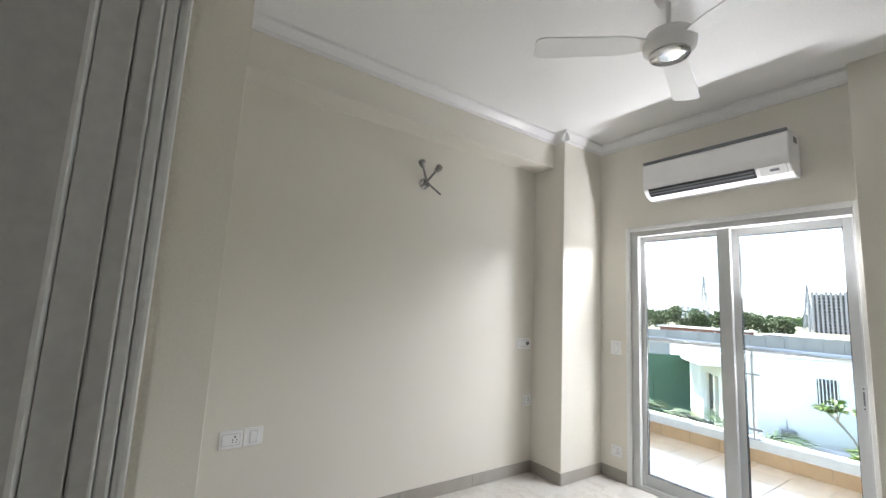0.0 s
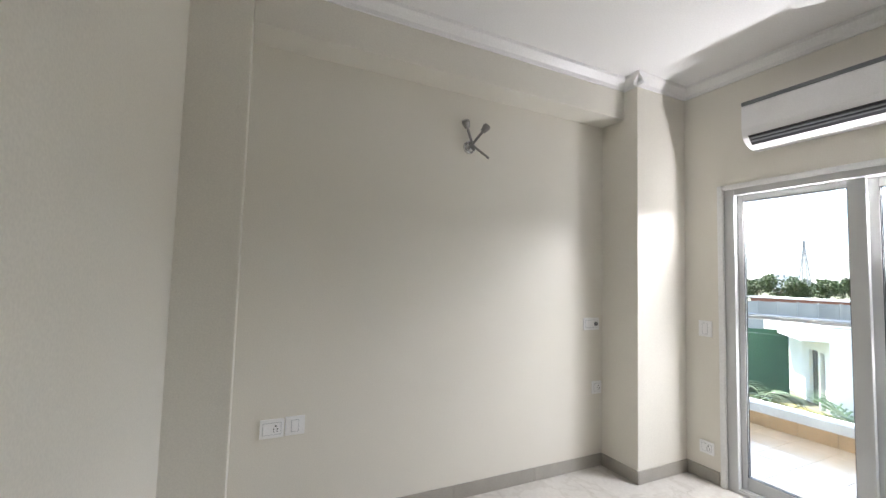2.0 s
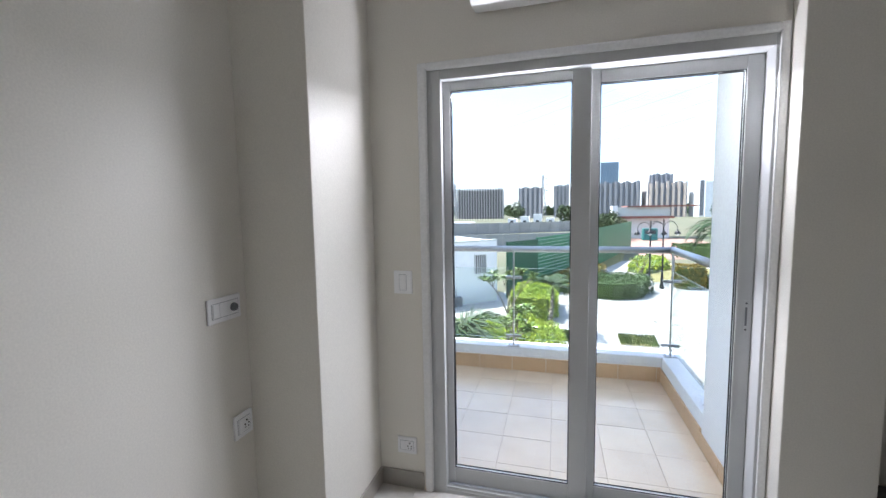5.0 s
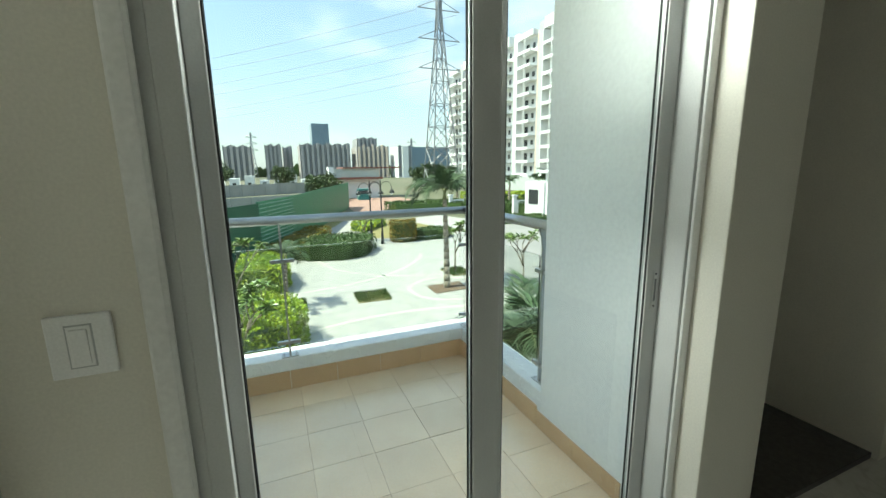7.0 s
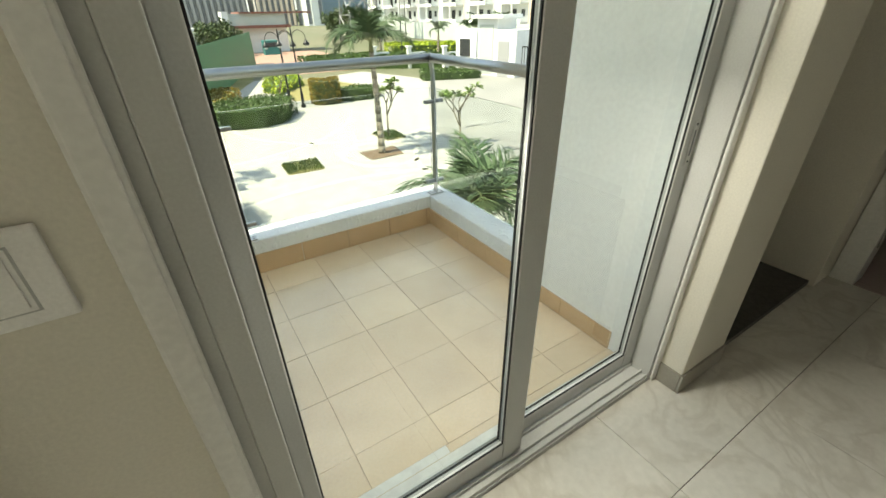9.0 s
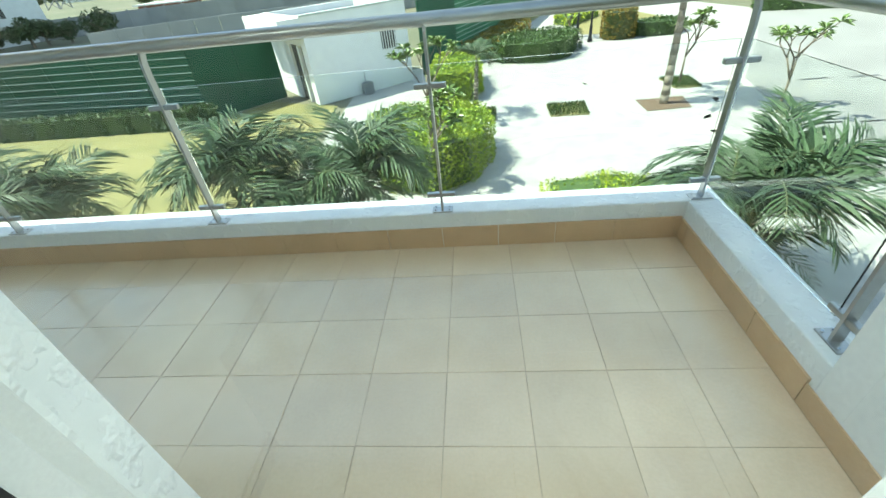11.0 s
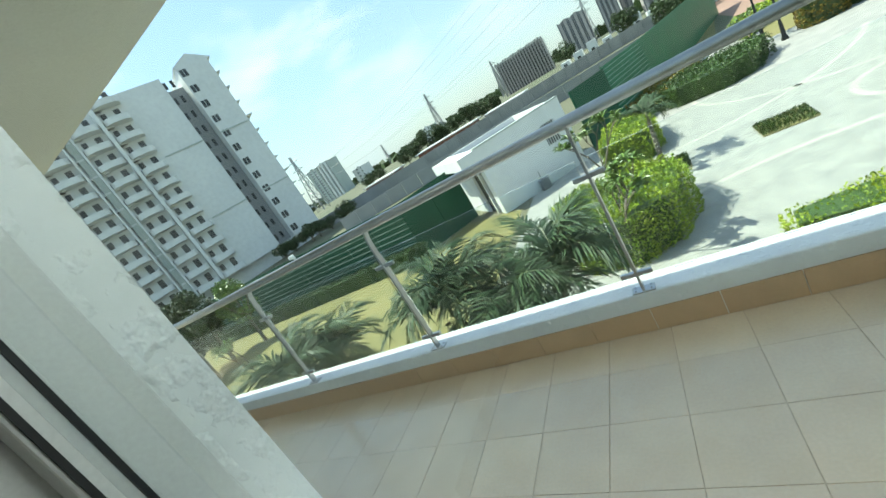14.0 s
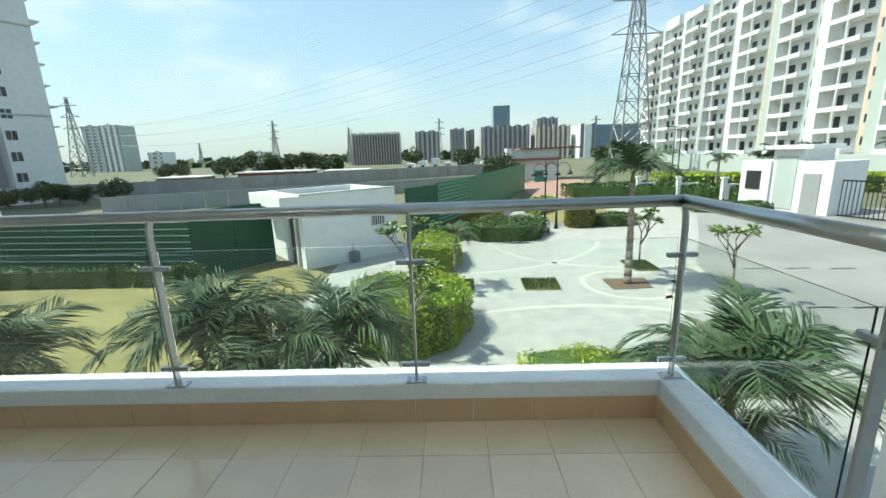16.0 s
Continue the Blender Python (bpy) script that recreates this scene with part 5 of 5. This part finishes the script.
bmx = bmesh.new()
seg = 8
ring = [(-0.0, -0.02)] + [(2.1 - 2.1 * math.cos(math.pi * k / seg), -2.1 * math.sin(math.pi * k / seg) ** 0.5 - 0.02) for k in range(seg + 1)]
prism(bmx, ring[1:], -0.35, 0.0)
for a, b in zip(ring[1:], ring[2:]):
    vs = [bmx.verts.new((p[0], p[1], z)) for p in (a, b) for z in (0.0, 0.62)]
    bmx.faces.new((vs[0], vs[2], vs[3], vs[1]))
lb_mesh = to_mesh("balcony", bmx, M_FARWHITE)
lw1 = to_mesh("window", box(bmesh.new(), 0.5, 1.25, -0.05, -0.005, 0.9, 2.05), M_WIN)
lw2 = to_mesh("window", box(bmesh.new(), 2.5, 3.4, -0.05, -0.005, 0.45, 2.15), M_WIN)
lfin = to_mesh("fin", box(box(bmesh.new(), 0, 0.3, -1.75, -0.005, -0.2, 2.8, 0.05), 0.301, 1.5, -0.9, -0.005, 2.45, 2.78), M_FARWHITE)
x, i = S3 - 4.6, 0
while x > 0:
    for fl in range(N_L - (1 if i else 0)):
        at = inv_lt @ mL @ Matrix.Translation((x, 0, 3.2 + fl * FLOOR_H))
        b = part("balcony", lb_mesh, M_FARWHITE, lt, at=at)
        part("window", lw1, M_WIN, b, at=Matrix.Identity(4))
        part("window", lw2, M_WIN, b, at=Matrix.Identity(4))
        part("fin", lfin, M_FARWHITE, b, at=Matrix.Translation((-0.32, 0, 0)))
        if i:
            part("fin", lfin, M_FARWHITE, b, at=Matrix.Translation((4.22, 0, 0)))
    if i % 2:
        part("panel", box(bmesh.new(), x - 1.3, x - 0.35, -0.9, -0.002, 2.5, H_L + 0.8, m=mL), M_GREYPANEL, lt)
    x -= 4.8 if i % 2 == 0 else 6.2
    i += 1
sw = to_mesh("window", box(bmesh.new(), 0, 0.55, -0.05, -0.002, 0.6, 1.9), M_WIN)
for fl in range(N_L):
    for dx in (0.6, 1.9):
        part("window", sw, M_WIN, lt, at=inv_lt @ mL @ Matrix.Translation((S2 + dx, 2.9, 2.8 + fl * FLOOR_H)))
        part("window", sw, M_WIN, lt, at=inv_lt @ mL @ Matrix.Translation((S1 + 0.5 * dx, 0, 2.8 + fl * FLOOR_H)))
    if fl:
        part("fin", box(bmesh.new(), LEN, LEN + (1.3 if fl % 4 == 0 else 0.8), 0.2, 3.0, 2.4 + fl * FLOOR_H, 2.6 + fl * FLOOR_H, m=mL), M_FARWHITE, lt)


# ---- distant skyline ----
def far_block(az0, az1, el, dist, material, label, ribs=0, rib_mat=None, floors=0, depth=18):
    """A far building between two headings and up to a height, with ribs and floor lines."""
    x0, x1 = 1.1 + az0 * dist, 1.1 + az1 * dist
    top = 1.4 + el * dist * math.hypot(1, (az0 + az1) / 2)
    ob = empty("far_building", ((x0 + x1) / 2, dist, GROUND), label, "building", "skyline")
    part("wall", B(x0, x1, dist, dist + depth, GROUND, top), material, ob)
    for i in range(ribs):
        xx = x0 + (x1 - x0) * (i + 0.5) / ribs
        w = (x1 - x0) / ribs * 0.22
        part("rib", B(xx - w, xx + w, dist - 1.0, dist - 0.01, GROUND, top + (1.2 if i % 2 else 0)), rib_mat or material, ob)
    bmx = bmesh.new()
    for j in range(floors):
        z = GROUND + (top - GROUND) * (j + 0.5) / floors
        for i in range(max(1, ribs)):
            a = x0 + (x1 - x0) * i / max(1, ribs)
            b = x0 + (x1 - x0) * (i + 1) / max(1, ribs)
            m_ = (b - a) * 0.24
            box(bmx, a + 0.0 + m_ * 0.1, a + m_, dist - 0.12, dist - 0.005, z, z + 1.5)
            box(bmx, b - m_, b - m_ * 0.1, dist - 0.12, dist - 0.005, z, z + 1.5)
    if floors:
        w = part("windows", bmx, M_FARWIN, ob, "rows of windows with distance haze put into their grey")
        w["kind"] = "stuff"
    return ob


far_block(-0.086, -0.030, 0.051, 270, M_BROWNB, "brown-grey apartment slab on the skyline", 5, M_BROWNB, 13)
far_block(-0.004, 0.030, 0.054, 270, M_BROWNB, "brown-grey apartment slab on the skyline", 4, M_CONC, 13)
far_block(0.033, 0.053, 0.05, 290, M_CONC, "grey apartment slab on the skyline", 2, M_CONC, 13)
far_block(0.069, 0.182, 0.056, 265, M_BROWNB, "wide brown-grey apartment slab on the skyline", 10, M_CONC, 14)
far_block(0.098, 0.136, 0.103, 380, M_BLUEGL, "tall blue glass tower on the skyline", 0)
far_block(0.198, 0.276, 0.052, 260, M_BROWNB, "brown residential block on the skyline", 7, M_PEACH, 13)
far_block(0.200, 0.247, 0.070, 300, M_CONC, "unfinished grey tower behind the brown block", 5, M_CONC, 18)
far_block(0.300, 0.335, 0.052, 250, M_FARWHITE, "white banded office block on the skyline", 1, M_FARWHITE, 12)
far_block(0.335, 0.447, 0.050, 255, M_BLUEGL, "grey-blue glass office block on the skyline", 0)
far_block(-0.885, -0.835, 0.070, 330, M_FARWHITE, "pale tower far beyond the boundary wall", 3, M_GREYPANEL, 14)
far_block(-0.838, -0.795, 0.072, 330, M_GREYPANEL, "pale grey tower far beyond the boundary wall", 3, M_FARWHITE, 14)
far_block(-0.735, -0.700, 0.022, 360, M_FARWHITE, "low pale block far beyond the boundary wall", 2, M_FARWHITE, 4)
far_block(-0.48, -0.455, 0.018, 330, M_FARWHITE, "low pale block behind the trees", 2, M_FARWHITE, 4)

uc = empty("far_building", (-47, 262, GROUND), "dark unfinished concrete frame building on the skyline", "building", "skyline")
ux0, ux1, uz = 1.1 - 0.242 * 262, 1.1 - 0.124 * 262, 15.0
bm = bmesh.new()
for j in range(13):
    z = GROUND + (uz - GROUND) * j / 12
    box(bm, ux0, ux1, 262, 265, z - 0.2, z + 0.1)
part("floor_slabs", bm, M_CONC, uc)
bm = bmesh.new()
for i in range(19):
    xx = ux0 + (ux1 - ux0) * i / 18
    box(bm, xx - 0.35, xx + 0.35, 262, 263, GROUND, uz + (1.0 if i % 3 else 0.2))
part("columns", bm, M_BROWNB, uc)
# dark block behind the frame, shade of the open storeys put into its colour
part("core", B(ux0 + 1, ux1 - 1, 265.01, 279, GROUND, uz - 0.5), M_WIN, uc)
for i in range(11):
    x0 = -14 + i * 4.1
    lb = empty("row_house", (x0, 135 + i * 0.6, GROUND), "low white walled plot house", "building", "low white houses")
    yy = 135 + i * 0.6
    part("wall", B(x0, x0 + 2.6, yy, yy + 6, GROUND, GROUND + 2.6 + (i % 3) * 0.7), M_FARWHITE, lb)
    part("window", B(x0 + 0.8, x0 + 1.8, yy - 0.05, yy - 0.005, GROUND + 1.0, GROUND + 2.0), M_WIN, lb)
for i, (sx, sy, sl, sh) in enumerate(((-47, 92, 16, 2.6), (-30, 100, 10, 2.2), (-60, 84, 9, 2.3))):
    sh_ob = empty("shed", (sx, sy, GROUND), "long low shed with a rust-red wall and pale roof", "shed", "sheds")
    part("wall", B(sx, sx + sl, sy, sy + 6, GROUND, GROUND + sh), M_RED, sh_ob)
    part("roof", B(sx - 0.5, sx + sl + 0.5, sy - 0.6, sy + 6.6, GROUND + sh, GROUND + sh + 0.25), M_FARWHITE, sh_ob)


# ---- pylons and wires ----
def pylon(x, y, h, w, label, r=0.12):
    ob = empty("transmission_tower", (x, y, GROUND), label, "pylon", "pylons")
    bmx = bmesh.new()
    lv = 9
    def corner(k, s):
        t = k / lv
        ww = w * (1 - 0.86 * min(1, t * 1.15)) / 2
        return [Vector((x + a * ww, y + b * ww, GROUND + h * t)) for a, b in ((-1, -1), (1, -1), (1, 1), (-1, 1))][s]
    for k in range(lv):
        for s in range(4):
            tube(bmx, corner(k, s), corner(k + 1, s), r, seg=4)
            tube(bmx, corner(k, s), corner(k + 1, (s + 1) % 4), r * 0.6, seg=4)
            tube(bmx, corner(k, (s + 1) % 4), corner(k + 1, s), r * 0.6, seg=4)
            tube(bmx, corner(k + 1, s), corner(k + 1, (s + 1) % 4), r * 0.6, seg=4)
    part("lattice", bmx, M_PYLON, ob)
    for f in (0.62, 0.76, 0.9):
        bmx = bmesh.new()
        for s in (-1, 1):
            tube(bmx, (x, y, GROUND + h * f), (x + s * w * 0.75, y, GROUND + h * f), r * 0.8, seg=4)
            tube(bmx, (x, y, GROUND + h * (f + 0.05)), (x + s * w * 0.75, y, GROUND + h * f), r * 0.6, seg=4)
        part("cross_arm", bmx, M_PYLON, ob)
    return ob


pylon(40.5, 95, 46, 7.0, "large steel transmission tower near the apartment block", 0.16)
for az, el, dist in ((-0.422, 0.082, 300), (-0.029, 0.081, 330), (-0.905, 0.118, 210), (-0.243, 0.066, 330), (-0.605, 0.038, 420), (0.335, 0.07, 300)):
    h = 1.4 + el * dist * math.hypot(1, az) - GROUND
    pylon(1.1 + az * dist, dist, h, h * 0.17, "distant steel transmission tower", 0.22)
for k in range(6):
    bm = bmesh.new()
    a, b = Vector((35 + (k % 2) * 10, 95, 24 + 6.4 * (k // 2))), Vector((-190 + (k % 2) * 8, 210, 13 + 4.0 * (k // 2)))
    last = a
    for i in range(1, 25):
        t = i / 24
        p = a.lerp(b, t) - Vector((0, 0, 9 * 4 * t * (1 - t)))
        tube(bm, last, p, 0.045, seg=4)
        last = p
    solid("power_line", bm, M_PYLON, "sagging grey overhead power line", "cable", "power lines")


# ---- distant trees ----
def tree(x, y, h, r, label, seed, leaves=2200, leaf=M_LEAFT):
    rng = np.random.default_rng(seed)
    ob = empty("tree", (x, y, GROUND), label, "tree", "trees")
    bmx = bmesh.new()
    tube(bmx, (x, y, GROUND), (x, y, GROUND + h * 0.5), r * 0.09, r * 0.05, 8)
    for k in range(5):
        a = k * 1.256 + seed
        tube(bmx, (x, y, GROUND + h * (0.3 + 0.04 * k)), (x + math.cos(a) * r * 0.6, y + math.sin(a) * r * 0.6, GROUND + h * 0.72), r * 0.05, r * 0.015, 6)
    part("trunk", bmx, M_TWIG, ob)
    c = rng.normal(size=(14, 3))
    c /= np.linalg.norm(c, axis=1)[:, None]
    c = c * np.array([r * 0.62, r * 0.62, h * 0.24]) + np.array([x, y, GROUND + h * 0.66])
    k = rng.integers(0, 14, leaves)
    d = rng.normal(size=(leaves, 3))
    d /= np.linalg.norm(d, axis=1)[:, None]
    pts_ = c[k] + d * r * 0.38 * rng.uniform(0.5, 1.05, size=(leaves, 1))
    part("crown", leaf_cloud(pts_, d, r * 0.12, rng, leaf, "crown", 0.8), leaf, ob)
    return ob


rngt = random.Random(4)
for i, (az, dist, h, r) in enumerate(((-0.555, 118, 5.6, 3.4), (-0.515, 112, 6.2, 3.6), (-0.465, 110, 7.4, 4.6), (-0.43, 114, 5.8, 3.4), (-0.385, 124, 6.4, 3.8), (-0.345, 130, 7.0, 4.0), (-0.31, 128, 6.6, 3.8), (-0.28, 135, 6.0, 3.6),
                                     (-0.70, 105, 5.0, 2.8), (-0.66, 112, 5.2, 2.6), (-0.095, 150, 8.0, 4.0), (0.03, 120, 6.5, 3.6), (0.10, 70, 4.6, 2.6), (0.13, 74, 4.6, 2.8), (0.40, 110, 6.0, 5.0), (0.36, 120, 6.0, 4.5))):
    tree(1.1 + az * dist, dist, h, r, "broad green tree beyond the boundary wall", 30 + i)
for i in range(6):
    tree(-62 + i * 2.6 + rngt.uniform(-1, 1), 54 + i * 1.0, rngt.uniform(2.2, 3.2), rngt.uniform(1.8, 2.6), "dense shrubby tree behind the green fence", 60 + i, 1800)
for i in range(5):
    tree(-26 - i * 3.0, 8 + i * 2.4, rngt.uniform(3.0, 4.4), rngt.uniform(1.4, 2.0), "small dense tree beside the lawn", 80 + i, 1800)
for i, (tx, ty, th) in enumerate(((-22.3, 14.8, 4.6), (-24.6, 13.8, 5.4), (-23.4, 11.8, 4.4), (-26.2, 12.6, 5.2))):
    tree(tx, ty, th, 1.35 + 0.12 * i, "bright leafy tree at the far edge of the lawn", 95 + i, 2400, M_LEAFT2 if i == 0 else M_LEAFT)
rngf = np.random.default_rng(9)
nF = 5000
az = rngf.uniform(-1.9, 1.6, nF)
dd = rngf.uniform(380, 900, nF)
pts_ = np.column_stack([az * dd, dd, GROUND + rngf.uniform(0, 6.5, nF)])
tagged(new("far_woods", leaf_cloud(pts_, np.tile((0, -0.4, 1.0), (nF, 1)), 9.0, rngf, M_LEAFT, "far_woods", 1.2)), "low green belt of woods along the horizon", "woods", kind="stuff")

# ---- floors last ----
floor = empty("floor", (1.8, -1.7, 0), "polished grey-beige marble tiled bedroom floor", "floor", kind="structure")
part("bed", B(-0.2, 5.7, -5.55, -0.0008, -0.2, -0.013), M_GROUT, floor)
xs = [0.0, 0.535, 1.135, 1.735, 2.335, 2.935, 3.62]
ys = [-5.4, -5.135, -4.535, -3.935, -3.335, -2.735, -2.135, -1.535, -0.935, -0.335, -0.001]
for x0, x1 in zip(xs, xs[1:]):
    for y0, y1 in zip(ys, ys[1:]):
        if y1 < -3.5 and (x1 < 1.3):
            continue
        part("tile", B(x0 + 0.001, x1 - 0.001, y0 + 0.001, y1 - 0.001, -0.012, 0.0, 0.0008), M_FLOOR, floor)
solid("floor_niche", B(2.425, 3.409, -0.075, 0.549, -0.012, 0.03, 0.003), M_GRANITE, "dark speckled granite slab in the wardrobe niche", "slab", kind="structure")
solid("floor_bathroom", B(3.63, 5.6, -1.6, 0.1, -0.012, -0.002), M_PINK, "pinkish tiled bathroom floor", "floor", kind="structure")
bfloor = empty("floor", (0, 1.1, -0.045), "tan square tiled balcony floor", "floor", kind="structure")
part("tile", B(1.203, 2.116, 0.182, 0.2385, -0.057, -0.045, 0.001), M_BTILE, bfloor)
tile_mesh = to_mesh("tile", B(-0.1535, 0.1535, -0.151, 0.151, -0.012, 0.0, 0.0012), M_BTILE)
inv_b = bfloor.matrix_basis.inverted()
rngb = random.Random(2)
tile_xs = [1.215 + 0.31 * i for i in range(-26, 3)] + [2.117]
tile_ys = [0.24, 0.387, 0.691, 0.995, 1.299, 1.603, 1.859]
for x0, x1 in zip(tile_xs, tile_xs[1:]):
    for y0, y1 in zip(tile_ys, tile_ys[1:]):
        at = Matrix.Translation(((x0 + x1) / 2, (y0 + y1) / 2, -0.045 + rngb.uniform(-0.0008, 0.0008))) @ Matrix.Rotation(rngb.uniform(-0.004, 0.004), 4, "Z") @ Matrix.Diagonal(((x1 - x0) / 0.31, (y1 - y0) / 0.304, 1, 1))
        part("tile", tile_mesh, M_BTILE, bfloor, at=inv_b @ at)
